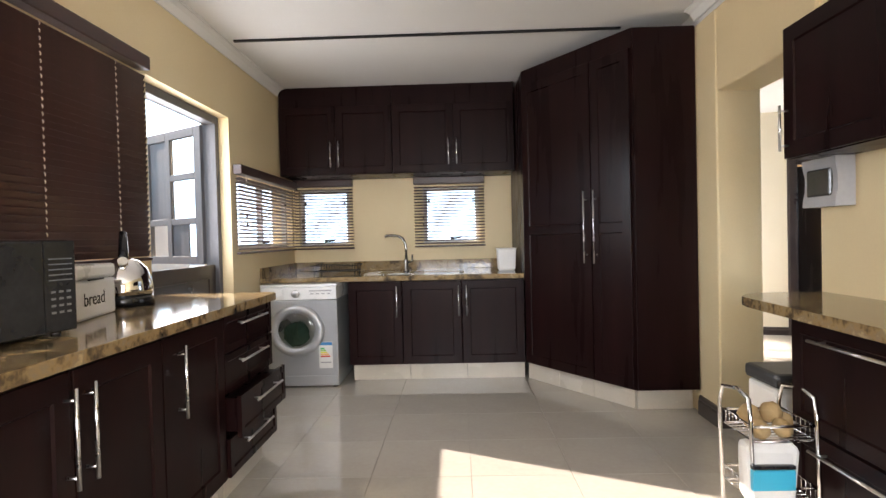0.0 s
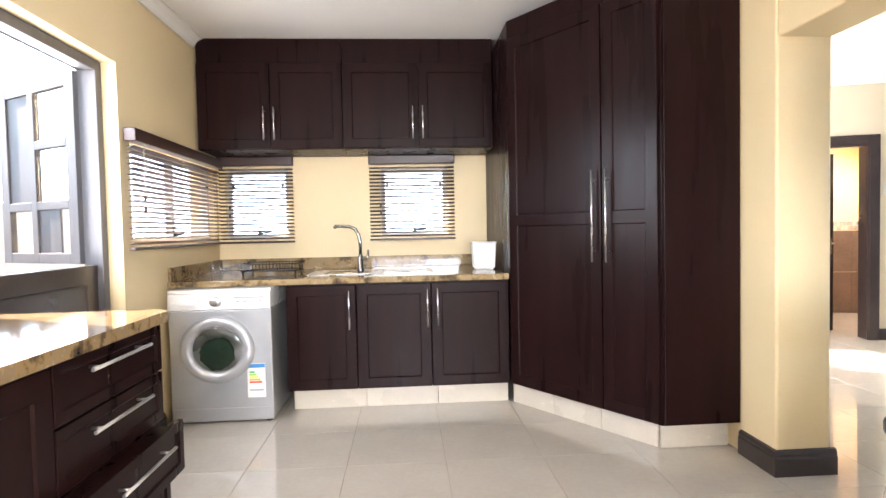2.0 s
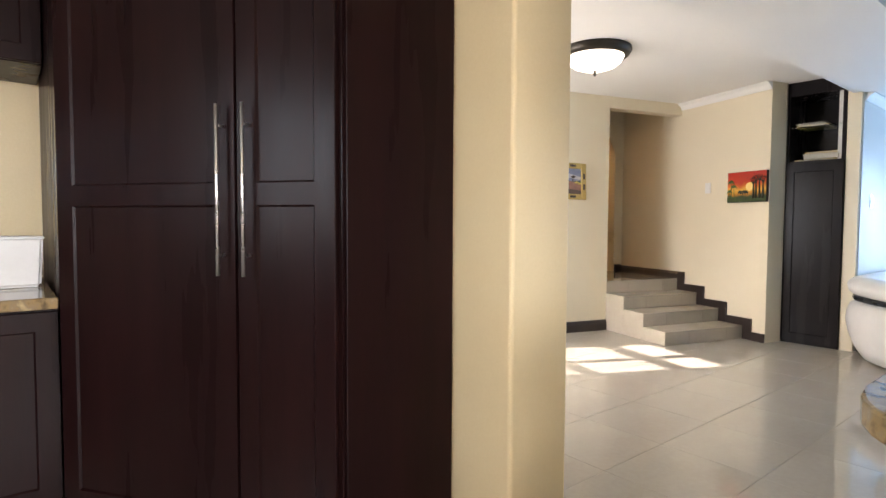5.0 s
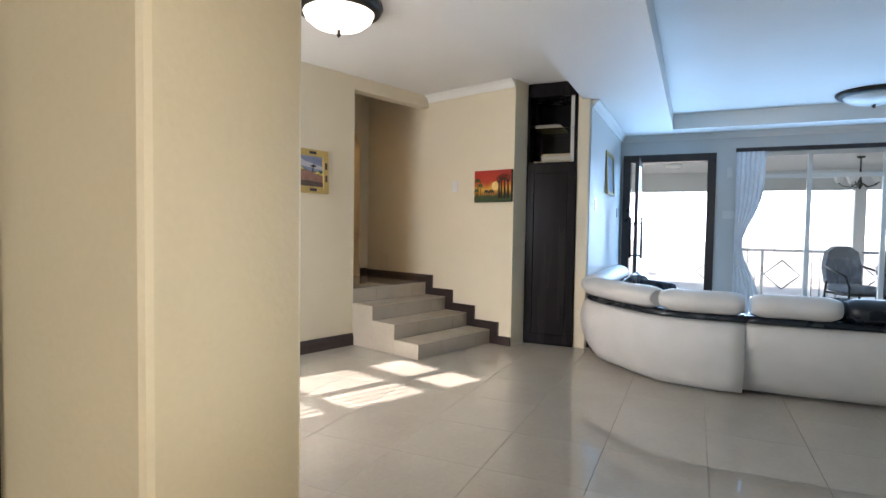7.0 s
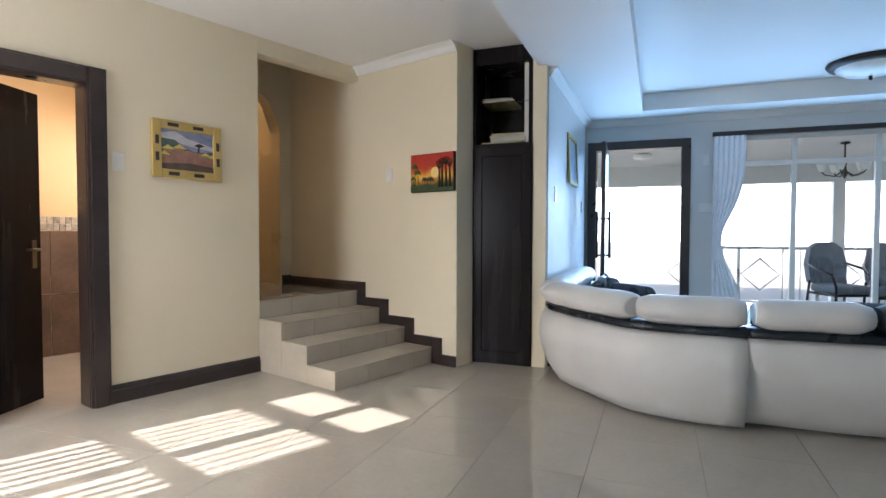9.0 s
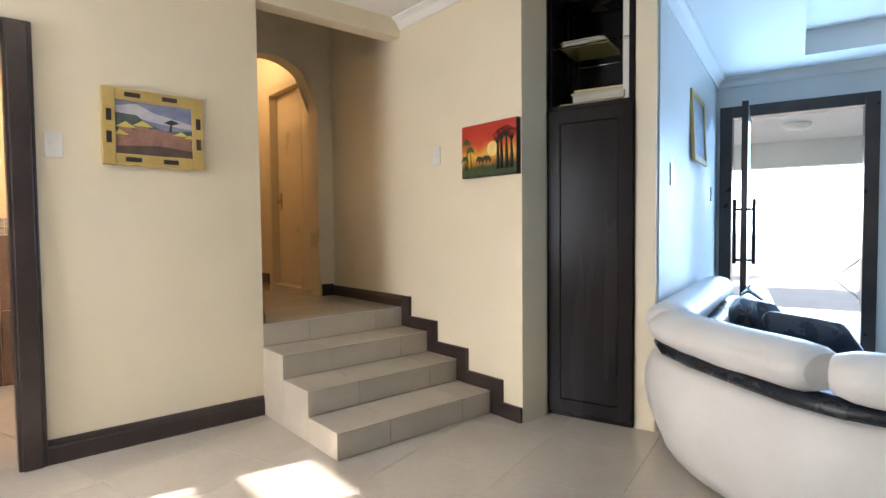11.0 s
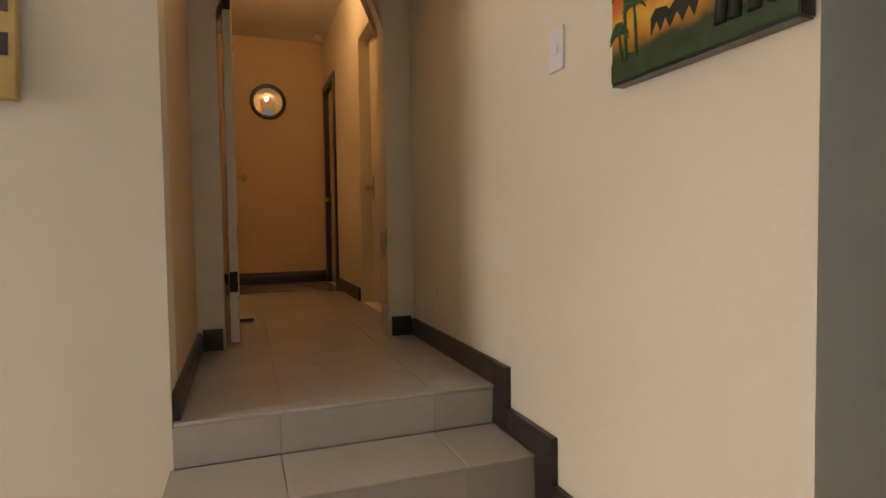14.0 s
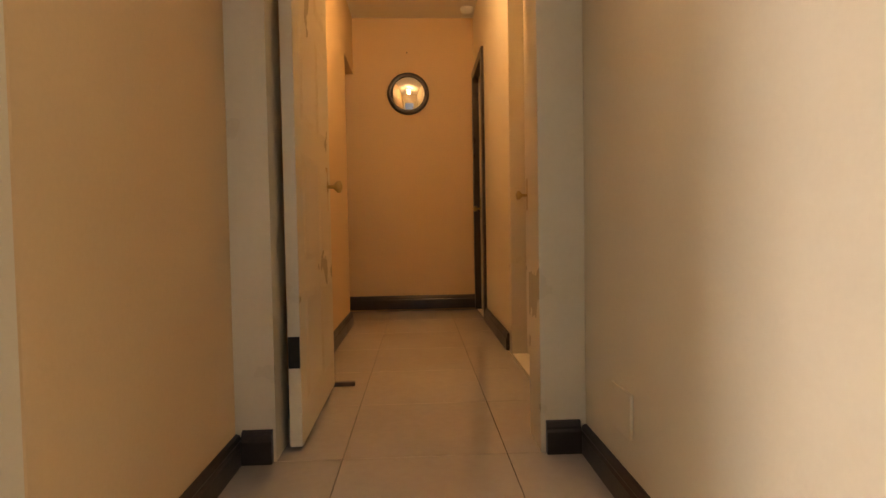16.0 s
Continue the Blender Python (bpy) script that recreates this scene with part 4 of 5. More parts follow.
skirting("baseboard", (1.048, 1.03), (0.942, 1.03), Z, WING, 0.1)
skirting("baseboard", (0.112, 1.03), (0.022, 1.03), Z, WING, 0.1)
skirting("baseboard", (1.07, 2.46), (1.07, 3.47), Z, WING, 0.1)
skirting("baseboard", (0.045, 3.45), (0.045, 1.2), Z, WING, 0.1)
skirting("baseboard", (1.05, 4.22), (-1.6, 4.22), Z, WING, 0.12)
bm = B()
ys, zs = (-0.92, -0.61, -0.30, 0.0), (0.14, 0.28, 0.42, 0.56)
bx(bm, 1.048, 1.069, -1.169, -1.02, 0, 0.09, 0.002)
for i in range(4):
    bx(bm, 1.048, 1.069, ys[i] - 0.1, ys[i] - 0.002, zs[i] - 0.14 + 0.001, zs[i] + 0.085, 0.002)
    if i < 3:
        bx(bm, 1.048, 1.069, ys[i] - 0.002, ys[i + 1] - 0.1, zs[i] + 0.001, zs[i] + 0.085, 0.002)
solid("trim_stairs", bm, SKIRT, "dark stepped skirting climbing beside the stairs", "skirting", "structure", WING)

# ---- stair tiles ----
stairs = thing("stairs", "four beige tiled steps up to the passage", "stairs", WING, "", "structure")
for i in range(4):
    y0 = ys[i]
    cuts = (0.0, 0.308, 0.822, 1.048)
    for a, c in zip(cuts, cuts[1:]):
        part("riser_tile", bx(B(), a + 0.0008, c - 0.0008, y0, y0 + 0.011, zs[i] - 0.14 + 0.002, zs[i] - 0.013, 0.001), STEP_TILE, stairs)
        if i < 3:
            part("tread_tile", bx(B(), a + 0.0008, c - 0.0008, y0 - 0.004, ys[i + 1] - 0.002, zs[i] - 0.012, zs[i], 0.003), STEP_TILE, stairs)
    part("side_tile", bx(B(), -0.009, 0.002, y0 + 0.001, ys[i + 1] - 0.001 if i < 3 else 0.0, 0.001 if i < 3 else 0.43, zs[i] - 0.001, 0.001), STEP_TILE, stairs) if i < 3 else None
# passage tiles
passage = thing("floor_passage", "polished beige passage tiles", "floor", WING, "", "structure")
cx = (-1.6, -1.07, -0.54, 0.003, 0.318, 0.822, 1.06)
cy = [-0.004] + [0.515 + 0.515 * k for k in range(8)]
for a, c in zip(cx, cx[1:]):
    for e, f in zip(cy, cy[1:]):
        if c > 0.01 or e > 3.3:
            part("tile", bx(B(), a + 0.001, c - 0.001, e + 0.001, f - 0.001, 0.549, 0.56, 0.001), TILE, passage)

# ---- passage arch and doors ----
def arch(x0, x1, xa, xb, z0, zc, z1, y0, y1):
    """A wall across with a round-headed opening."""
    bm = B()
    bx(bm, x0, xa, y0, y1, z0, zc), bx(bm, xb, x1, y0, y1, z0, zc)
    r, cxx, n = (xb - xa) / 2, (xa + xb) / 2, 24
    pts = [(cxx - r * math.cos(math.pi * i / n), zc + r * math.sin(math.pi * i / n)) for i in range(n + 1)]
    outline = [(x0, zc)] + pts + [(x1, zc), (x1, z1), (x0, z1)]
    f = [bm.verts.new((x, y0, z)) for x, z in outline]
    k = [bm.verts.new((x, y1, z)) for x, z in outline]
    mid = bm.verts.new((cxx, y0, z1)), bm.verts.new((cxx, y1, z1))
    for ring, top in ((f, mid[0]), (k, mid[1])):
        seq = ring[:-2] + [ring[-2], ring[-1]]
        for a, c in zip(seq, seq[1:] + seq[:1]):
            if a is not ring[-2] or c is not ring[-1]:
                bm.faces.new((a, c, top))
    for a, c in zip(range(len(outline) - 3), range(1, len(outline) - 2)):
        bm.faces.new((f[a], f[c], k[c], k[a]))
    return bm


solid("wall_arch", arch(0.0, 1.068, 0.12, 0.927, 0.56, 2.155, 3.095, 1.03, 1.19), CREAM_PAINT, "cream painted round-headed arch in the passage", "arch", "structure", WING)
solid("wall_passage_thick", bx(B(), -0.001, 0.045, 1.195, 3.45, 0.56, 3.095), PEACH, "peach painted passage wall", "wall", "structure", WING)


def panel_door(w, h, t, rows, mat=None):
    """A leaf in x and z with gently raised panels on both sides."""
    bm = B()
    bx(bm, 0, w, -t / 2, t / 2, 0, h, 0.003)
    ph = (h - 0.14) / max(1, rows)
    for r in range(rows):
        for c in range(2):
            x0, z0 = 0.09 + c * (w - 0.10) / 2, 0.12 + r * ph
            x1, z1 = x0 + (w - 0.26) / 2, z0 + ph - 0.1
            for s in (-1, 1):
                y0, y1, e = s * (t / 2 - 0.0005), s * (t / 2 + 0.005), 0.022
                lo = [bm.verts.new((x, y0, z)) for x, z in ((x0, z0), (x1, z0), (x1, z1), (x0, z1))]
                hi = [bm.verts.new((x, y1, z)) for x, z in ((x0 + e, z0 + e), (x1 - e, z0 + e), (x1 - e, z1 - e), (x0 + e, z1 - e))]
                fs = [bm.faces.new((lo[j], lo[(j + 1) % 4], hi[(j + 1) % 4], hi[j])) for j in range(4)] + [bm.faces.new(hi)]
                if s > 0:
                    bmesh.ops.reverse_faces(bm, faces=fs)
    return bm


leaf = tagged(thing("door_2", "cream panelled passage door standing open", "door", WING @ pose(0.165, 1.10, 0.575, 0, 0, 90.5)), kind="structure")
part("door_leaf", panel_door(0.70, 1.98, 0.04, 4), CREAM_PAINT, leaf)
for z in (0.25, 1.62):
    part("hinge", bx(B(), -0.004, 0.0, -0.018, 0.018, z, z + 0.1, 0.001), BLACK_METAL, leaf, "dark hinge plate")
part("knob", lathe(lathe(B(), [(0, 0), (0.026, 0), (0.026, 0.006), (0, 0.006)], 16, pose(0.60, -0.02, 0.865, 90, 0, 0)), [(0.008, 0.0), (0.008, 0.03), (0.026, 0.045), (0.026, 0.06), (0, 0.068)], 18, pose(0.60, -0.02, 0.865, 90, 0, 0)), BRASS, leaf, "brass knob")
part("lock_plate", bx(B(), 0.585, 0.615, -0.024, -0.02, 0.765, 0.945, 0.001), BRASS, leaf)
solid("door_stop", bx(B(), 0.15, 0.265, 1.815, 1.845, 0.5605, 0.58, 0.004), SKIRT, "dark wooden strip lying on the passage tiles", "door stop", m=WING)


def side_door(name, label, y0, y1, frame_mat, top, leaf_mat, out, deep):
    """A shut door in the right-hand passage wall."""
    d = tagged(thing(name, label, "door", WING @ pose(1.07, y1, 0.56, 0, 0, -90)), kind="structure")
    w, h = y1 - y0, top - 0.56
    bm = bx(bx(bx(B(), 0, 0.07, -out, 0.13, 0, h, 0.004), w - 0.07, w, -out, 0.13, 0, h, 0.004), 0.07, w - 0.07, -out, 0.13, h - 0.07, h, 0.004)
    part("door_frame", bm, frame_mat, d)
    lf = part("door_leaf", panel_door(w - 0.15, h - 0.085, 0.04, 0), leaf_mat, d)
    lf.matrix_local = pose(0.075, deep, 0.01)
    part("knob", lathe(B(), [(0.008, 0), (0.008, 0.03), (0.024, 0.045), (0.024, 0.058), (0, 0.066)], 16, pose(0.07, -0.02, 0.86, 90, 0, 0)), BRASS, lf, "brass knob")
    part("lock_plate", bx(B(), 0.05, 0.09, -0.025, -0.02, 0.78, 0.95, 0.001), BRASS, lf)
    return lf


leaf_3 = side_door("door_3", "cream panelled door shut in the passage wall", 1.62, 2.44, CREAM_PAINT, 2.62, CREAM_PAINT, 0.004, 0.10)
for z, h in ((1.63, 0.10), (1.31, 0.05), (0.94, 0.035)):
    part("bolt", bx(B(), 0.57, 0.60, -0.034, -0.02, z, z + h, 0.004), BLACK_METAL, leaf_3, "small dark bolt")
side_door("door_4", "cream door in a dark stained frame", 3.49, 4.20, SKIRT, 2.62, CREAM_PAINT, 0.02, 0.05)
mir = thing("round_mirror", "round convex mirror in a dark wooden frame", "mirror", WING @ pose(0.495, 4.218, 2.445, 90, 0, 0) @ Matrix.Diagonal((0.93, 0.93, 1, 1)))
part("frame", lathe(B(), [(0.155, 0.0), (0.195, 0.0), (0.195, 0.02), (0.175, 0.034), (0.155, 0.028)], 48), SKIRT, mir)
part("mirror_glass", lathe(B(), [(0.16, 0.02), (0.13, 0.026), (0.08, 0.031), (0.0, 0.034)], 48), mottled("mirror", (0.86, 0.87, 0.87), (0.9, 0.9, 0.9), 0.01, 1.0, bump=0), mir)
det = thing("smoke_detector", "small white ceiling detector in the passage", "detector", WING @ pose(1.0, 4.0, 3.10))
part("body", lathe(B(), [(0, -0.05), (0.035, -0.048), (0.05, -0.03), (0.055, -0.001), (0, -0.001)], 20), WHITE_PLASTIC, det)
solid("nail", tube(B(), [(0.49, 4.2195, 2.80), (0.49, 4.205, 2.803)], 0.004, 6), BLACK_METAL, "small nail above the round mirror", "nail", m=WING)
lampf = thing("ceiling_light", "small opal ceiling light in the passage", "ceiling light", WING @ pose(0.5, 2.35, 3.10))
part("pan", lathe(B(), [(0, -0.001), (0.13, -0.001), (0.13, -0.025), (0, -0.025)], 28), WHITE_PLASTIC, lampf)
part("bowl", lathe(B(), [(0.12, -0.026), (0.11, -0.06), (0.06, -0.085), (0, -0.092)], 28), glowing("lit_passage_glass", (1.0, 0.75, 0.45), 1.0), lampf, "lit opal bowl")
pl = bpy.data.lights.new("passage_lamp", "POINT")
pl.energy, pl.color, pl.shadow_soft_size = 3.7, (1.0, 0.68, 0.33), 0.06
plo = new("passage_lamp", pl)
plo.matrix_world = WING @ pose(0.5, 2.35, 2.93)


# ---- plates ----
def plate(label, m, w=0.075, h=0.12, mat=None, gang=1, name="light_switch"):
    s = thing(name, label, "switch", m)
    part("plate", bx(B(), -w / 2, w / 2, -0.009, -0.0005, -h / 2, h / 2, 0.003), mat or WHITE_PLASTIC, s)
    for g in range(gang):
        z = (g - (gang - 1) / 2) * h * 0.28
        part("rocker", bx(B(), -w * 0.2, w * 0.2, -0.013, -0.008, z - h * 0.1, z + h * 0.1, 0.002), mat or WHITE_PLASTIC, s)
    return s


plate("white plastic light switch beside the bathroom door", WING @ pose(-1.03, 0, 1.57, 0, 0, 0) @ pose(0, 0, 0), gang=2)
plate("white plastic light switch on the stair wall", WING @ pose(1.07, -0.41, 1.63, 0, 0, -90))
plate("blank white wall plate above the skirting", WING @ pose(1.07, 0.72, 0.79, 0, 0, -90), 0.13, 0.115, mat=CREAM_PAINT, name="wall_plate", gang=0)
plate("brushed metal light switch on the lounge wall", pose(7.05, 3.97, 1.45), 0.08, 0.13, STEEL, 3)
plate("small dark switch near the front door", pose(8.82, 3.97, 1.41), 0.08, 0.12, GREY_PLASTIC)
plate("white alarm keypad beside the front door", pose(9.2, 2.62, 1.40, 0, 0, -90), 0.14, 0.1, name="keypad")
plate("small white sensor above the keypad", pose(9.2, 2.62, 1.95, 0, 0, -90), 0.06, 0.13, name="sensor", gang=0)

# ---- bathroom door ----
BRONZE_H = mottled("dull_bronze", (0.10, 0.085, 0.06), (0.16, 0.13, 0.10), 0.4, 0.8, fine=80)
bdoor = tagged(thing("door_5", "dark stained bathroom door standing open inwards", "door", WING), kind="structure")
bm = B()
for x0, x1 in ((-1.99, -1.885), (-1.215, -1.10)):
    bx(bm, x0, x1, -0.03, -0.001, 0, 2.14, 0.006)
    bx(bm, x0 + 0.015, x1 - 0.015, -0.042, -0.028, 0, 2.125, 0.006)
bx(bm, -1.885, -1.215, -0.03, -0.001, 2.02, 2.14, 0.006)
bx(bm, -1.885, -1.215, -0.042, -0.028, 2.035, 2.125, 0.006)
bx(bm, -1.918, -1.885, 0.0, 0.158, 0, 2.035), bx(bm, -1.215, -1.208, 0.0, 0.158, 0, 2.035), bx(bm, -1.885, -1.215, 0, 0.158, 2.03, 2.038)
part("door_frame", bm, SKIRT, bdoor)
lf = part("door_leaf", panel_door(0.64, 1.98, 0.04, 0), DARKWOOD, bdoor)
lf.matrix_local = pose(-1.875, 0.05, 0.02, 0, 0, 36)
hd = part("lever_handle", tube(tube(B(), [(0.58, -0.02, 0.98), (0.58, -0.06, 0.98)], 0.009, 8), [(0.585, -0.06, 0.98), (0.48, -0.06, 0.98)], 0.009, 8), BRONZE_H, lf, "dull bronze lever handle")
part("lock_plate", bx(B(), 0.562, 0.598, -0.027, -0.02, 0.86, 1.04, 0.002), BRONZE_H, lf)
BROWN_TILE = mottled("brown_bathroom_tile", (0.10, 0.066, 0.05), (0.17, 0.115, 0.088), 0.18, scale=3, fine=25, bump=0.02, vary=0.06)
MOSAIC = mottled("mosaic_tile", (0.30, 0.27, 0.23), (0.5, 0.46, 0.4), 0.3, scale=30, fine=60, bump=0.05, vary=0.3)
bt = thing("wall_bathroom_tiling", "brown wall tiles with a pale mosaic border", "wall tiles", WING, "", "structure")
for i in range(6):
    x0 = -2.29 + i * 0.355
    for k in range(2):
        part("tile", bx(B(), x0 + 0.002, x0 + 0.353, 1.888, 1.9, 0.002 + k * 0.56, 0.558 + k * 0.56, 0.001), BROWN_TILE, bt)
for i in range(36):
    for k in range(2):
        part("mosaic_tile", bx(B(), -1.9 + i * 0.048 + 0.002, -1.9 + i * 0.048 + 0.046, 1.888, 1.9, 1.125 + k * 0.062, 1.183 + k * 0.062, 0.002), MOSAIC, bt)
pb_l = bpy.data.lights.new("bathroom_fill_light", "AREA")
pb_l.shape, pb_l.size, pb_l.size_y, pb_l.energy, pb_l.color = "RECTANGLE", 0.5, 0.6, 9.5, (1.0, 0.95, 0.88)
pbo = new("bathroom_fill_light", pb_l)
pbo.matrix_world = WING @ look((-0.25, 1.1, 1.9), (-1.5, 1.1, 0.6))

# ---- nook window ----
nw = tagged(thing("window_5", "white steel window with burglar bars", "window", WING @ pose(-3.67, -1.31, 0.39, 0, 0, 90)), kind="structure")
bm = B()
for x0, x1 in ((0, 0.05), (0.51, 0.61), (1.07, 1.12)):
    bx(bm, x0, x1, -0.02, 0.02, 0, 1.73, 0.003)
for z0, z1 in ((0, 0.05), (0.50, 0.56), (0.92, 0.99), (1.36, 1.45), (1.68, 1.73)):
    for x0, x1 in ((0.05, 0.51), (0.61, 1.07)):
        bx(bm, x0, x1, -0.02, 0.02, z0, z1, 0.003)
part("window_frame", bm, WHITE_PLASTIC, nw)
for k in range(5):
    for x0 in (0.05, 0.61):
        part("burglar_bar", tube(B(), [(x0 + 0.075 + k * 0.077, 0.04, 0.52), (x0 + 0.075 + k * 0.077, 0.04, 0.955)], 0.019, 6), BLACK_METAL, nw)
for k in range(5):
    for x0 in (0.05, 0.61):
        part("burglar_bar", tube(B(), [(x0 + 0.075 + k * 0.077, 0.04, 0.955), (x0 + 0.075 + k * 0.077, 0.04, 1.4)], 0.009, 6), BLACK_METAL, nw)
g = part("pane", bx(B(), 0.05, 1.07, -0.003, 0.003, 0.05, 1.68), GLASS, nw)
g.visible_shadow = False


# ---- pictures ----
def shape(pts, y, t=0.0012):
    """A thin cut-out in x-z, facing -y."""
    bm = B()
    f = [bm.verts.new((x, y - t, z)) for x, z in pts]
    k = [bm.verts.new((x, y, z)) for x, z in pts]
    bm.faces.new(f)
    n = len(pts)
    for i in range(n):
        bm.faces.new((f[i], k[i], k[(i + 1) % n], f[(i + 1) % n]))
    return bm


YELLOW = mottled("yellow_painted_wood", (0.45, 0.31, 0.09), (0.58, 0.42, 0.15), 0.45, scale=6, fine=60, bump=0.08)
pic = thing("framed_painting", "village landscape painting in a yellow inlaid frame", "painting", WING @ pose(-0.578, -0.002, 1.685, -3, 0.8, 0))
bm = B()
W, H, bw = 0.248, 0.2, 0.06
bx(bm, -W, -W + bw, -0.03, 0, -H, H, 0.004), bx(bm, W - bw, W, -0.03, 0, -H, H, 0.004)
bx(bm, -W + bw, W - bw, -0.03, 0, -H, -H + bw, 0.004), bx(bm, -W + bw, W - bw, -0.03, 0, H - bw, H, 0.004)
fr = part("frame", bm, YELLOW, pic)
for x in (-0.1, 0.08):
    for z in (-H + bw / 2, H - bw / 2):
        part("inlay", bx(B(), x - 0.045, x + 0.03, -0.0325, -0.029, z - 0.012, z + 0.012), SKIRT, fr)
for z in (-0.06, 0.055):
    for x in (-W + bw / 2, W - bw / 2):
        part("inlay", bx(B(), x - 0.012, x + 0.012, -0.0325, -0.029, z - 0.03, z + 0.03), SKIRT, fr)


def paint(name, a, c):
    return mottled(name, a, c, 0.6, scale=14, fine=50, bump=0.1)


x0, x1, z0, z1 = -W + bw, W - bw, -H + bw, H - bw
art = part("canvas", bx(B(), x0, x1, -0.012, -0.002, z0, z1), paint("sky_paint", (0.16, 0.20, 0.36), (0.30, 0.34, 0.48)), pic)
part("cloud", shape([(x0, 0.11), (x0 + 0.1, 0.13), (0.0, 0.09), (x1, 0.05), (x1, 0.02), (0, 0.04), (x0, 0.075)], -0.0125), paint("cloud_paint", (0.45, 0.45, 0.52), (0.6, 0.6, 0.66)), art)
part("mountain", shape([(x0, 0.075), (x0 + 0.1, 0.07), (x0 + 0.15, 0.03), (0.05, 0.0), (x1, 0.012), (x1, -0.05), (x0, -0.05)], -0.014), paint("mountain_paint", (0.05, 0.09, 0.09), (0.12, 0.17, 0.15)), art)
part("field", shape([(x0, -0.02), (0.0, 0.005), (x1, -0.02), (x1, z0), (x0, z0)], -0.0155), paint("field_paint", (0.24, 0.12, 0.09), (0.42, 0.22, 0.17)), art)
part("foreground", shape([(x0, -0.1), (0.02, -0.085), (x1, -0.1), (x1, z0), (x0, z0)], -0.017), paint("shade_paint", (0.07, 0.05, 0.04), (0.14, 0.09, 0.07)), art)
HUT = paint("thatch_paint", (0.6, 0.5, 0.1), (0.75, 0.65, 0.2))
for hx, hz, s in ((-0.14, 0.0, 0.05), (-0.06, 0.012, 0.05), (-0.17, -0.04, 0.045), (0.13, -0.02, 0.04), (0.18, -0.03, 0.035)):
    part("hut_roof", shape([(max(x0, hx - s), hz), (hx, hz + s * 0.62), (min(x1, hx + s), hz)], -0.0185), HUT, art)
    part("hut_wall", shape([(max(x0, hx - s * 0.6), hz - s * 0.4), (max(x0, hx - s * 0.6), hz), (min(x1, hx + s * 0.6), hz), (min(x1, hx + s * 0.6), hz - s * 0.4)], -0.0178), paint("hut_paint", (0.3, 0.17, 0.1), (0.4, 0.25, 0.15)), art)
part("tree", shape([(0.07, 0.0), (0.075, 0.035), (0.045, 0.045), (0.08, 0.065), (0.125, 0.05), (0.085, 0.035), (0.082, 0.0)], -0.0195), SKIRT, art)

red = thing("canvas_painting", "red sunset canvas with dark trees and elephants", "painting", WING @ pose(1.068, -0.70, 1.615, 0, 0, -90))
m, n, l, b = principled("sunset_paint", 0.5)
tc, sep, rmp, nz, ad = n.new("ShaderNodeTexCoord"), n.new("ShaderNodeSeparateXYZ"), n.new("ShaderNodeValToRGB"), n.new("ShaderNodeTexNoise"), n.new("ShaderNodeMath")
nz.inputs["Scale"].default_value, nz.inputs["Detail"].default_value = 9, 5
ad.operation = "MULTIPLY_ADD"
l.new(tc.outputs["Object"], nz.inputs["Vector"]), l.new(tc.outputs["Object"], sep.inputs[0])
l.new(nz.outputs["Fac"], ad.inputs[0])
ad.inputs[1].default_value = 0.12
l.new(sep.outputs["Z"], ad.inputs[2])
rng = n.new("ShaderNodeMapRange")
rng.inputs[1].default_value, rng.inputs[2].default_value = -0.10, 0.22
l.new(ad.outputs[0], rng.inputs[0]), l.new(rng.outputs[0], rmp.inputs[0])
e = rmp.color_ramp.elements
e[0].position, e[0].color, e[1].position, e[1].color = 0.0, (0.012, 0.03, 0.012, 1), 1.0, (0.42, 0.02, 0.012, 1)
for p, c in ((0.16, (0.03, 0.05, 0.015, 1)), (0.26, (0.5, 0.2, 0.02, 1)), (0.42, (0.75, 0.42, 0.06, 1)), (0.58, (0.6, 0.14, 0.02, 1)), (0.7, (0.5, 0.04, 0.015, 1))):
    k = e.new(p)
    k.color = c
l.new(rmp.outputs[0], b.inputs["Base Color"])
cv = part("canvas", bx(B(), 0, 0.46, -0.034, -0.001, -0.16, 0.16, 0.003), m, red)
part("canvas_edge", bx(bx(B(), 0.0, 0.46, -0.033, -0.001, -0.163, -0.1605), 0.4605, 0.463, -0.033, -0.001, -0.16, 0.16), SKIRT, red)
part("sun_disc", shape([(0.27 + 0.045 * math.cos(a * 0.3), 0.0 + 0.045 * math.sin(a * 0.3)) for a in range(21)], -0.0342), paint("sun_paint", (0.8, 0.55, 0.15), (0.9, 0.7, 0.3)), cv)
SIL = paint("silhouette_paint", (0.01, 0.014, 0.008), (0.03, 0.03, 0.015))
for k, (tx, h) in enumerate(((0.315, 0.15), (0.345, 0.17), (0.385, 0.18), (0.425, 0.16))):
    rnd = random.Random(k)
    bm = tube(B(), [(tx, -0.036, -0.125), (tx + 0.004, -0.036, -0.06), (tx, -0.036, h - 0.125)], [0.014, 0.011, 0.005], 6)
    for a in range(7):
        g = -0.6 + 0.2 * a
        ex, ez = tx + 0.055 * math.sin(g), h - 0.13 + 0.06 * math.cos(g)
        tube(bm, [(tx, -0.036, h - 0.135), (tx + 0.6 * (ex - tx), -0.036, h - 0.105), (ex, -0.036, ez)], [0.004, 0.0025, 0.001], 4)
        for q in range(3):
            gg = g + rnd.uniform(-0.9, 0.9)
            tube(bm, [(ex, -0.036, ez), (ex + 0.02 * math.sin(gg), -0.036, ez + 0.016 * math.cos(gg))], [0.0016, 0.0008], 4)
    part("tree", bm, SIL, cv)
for bx_, bz_ in ((0.16, 0.11), (0.21, 0.125), (0.24, 0.09), (0.33, 0.13)):
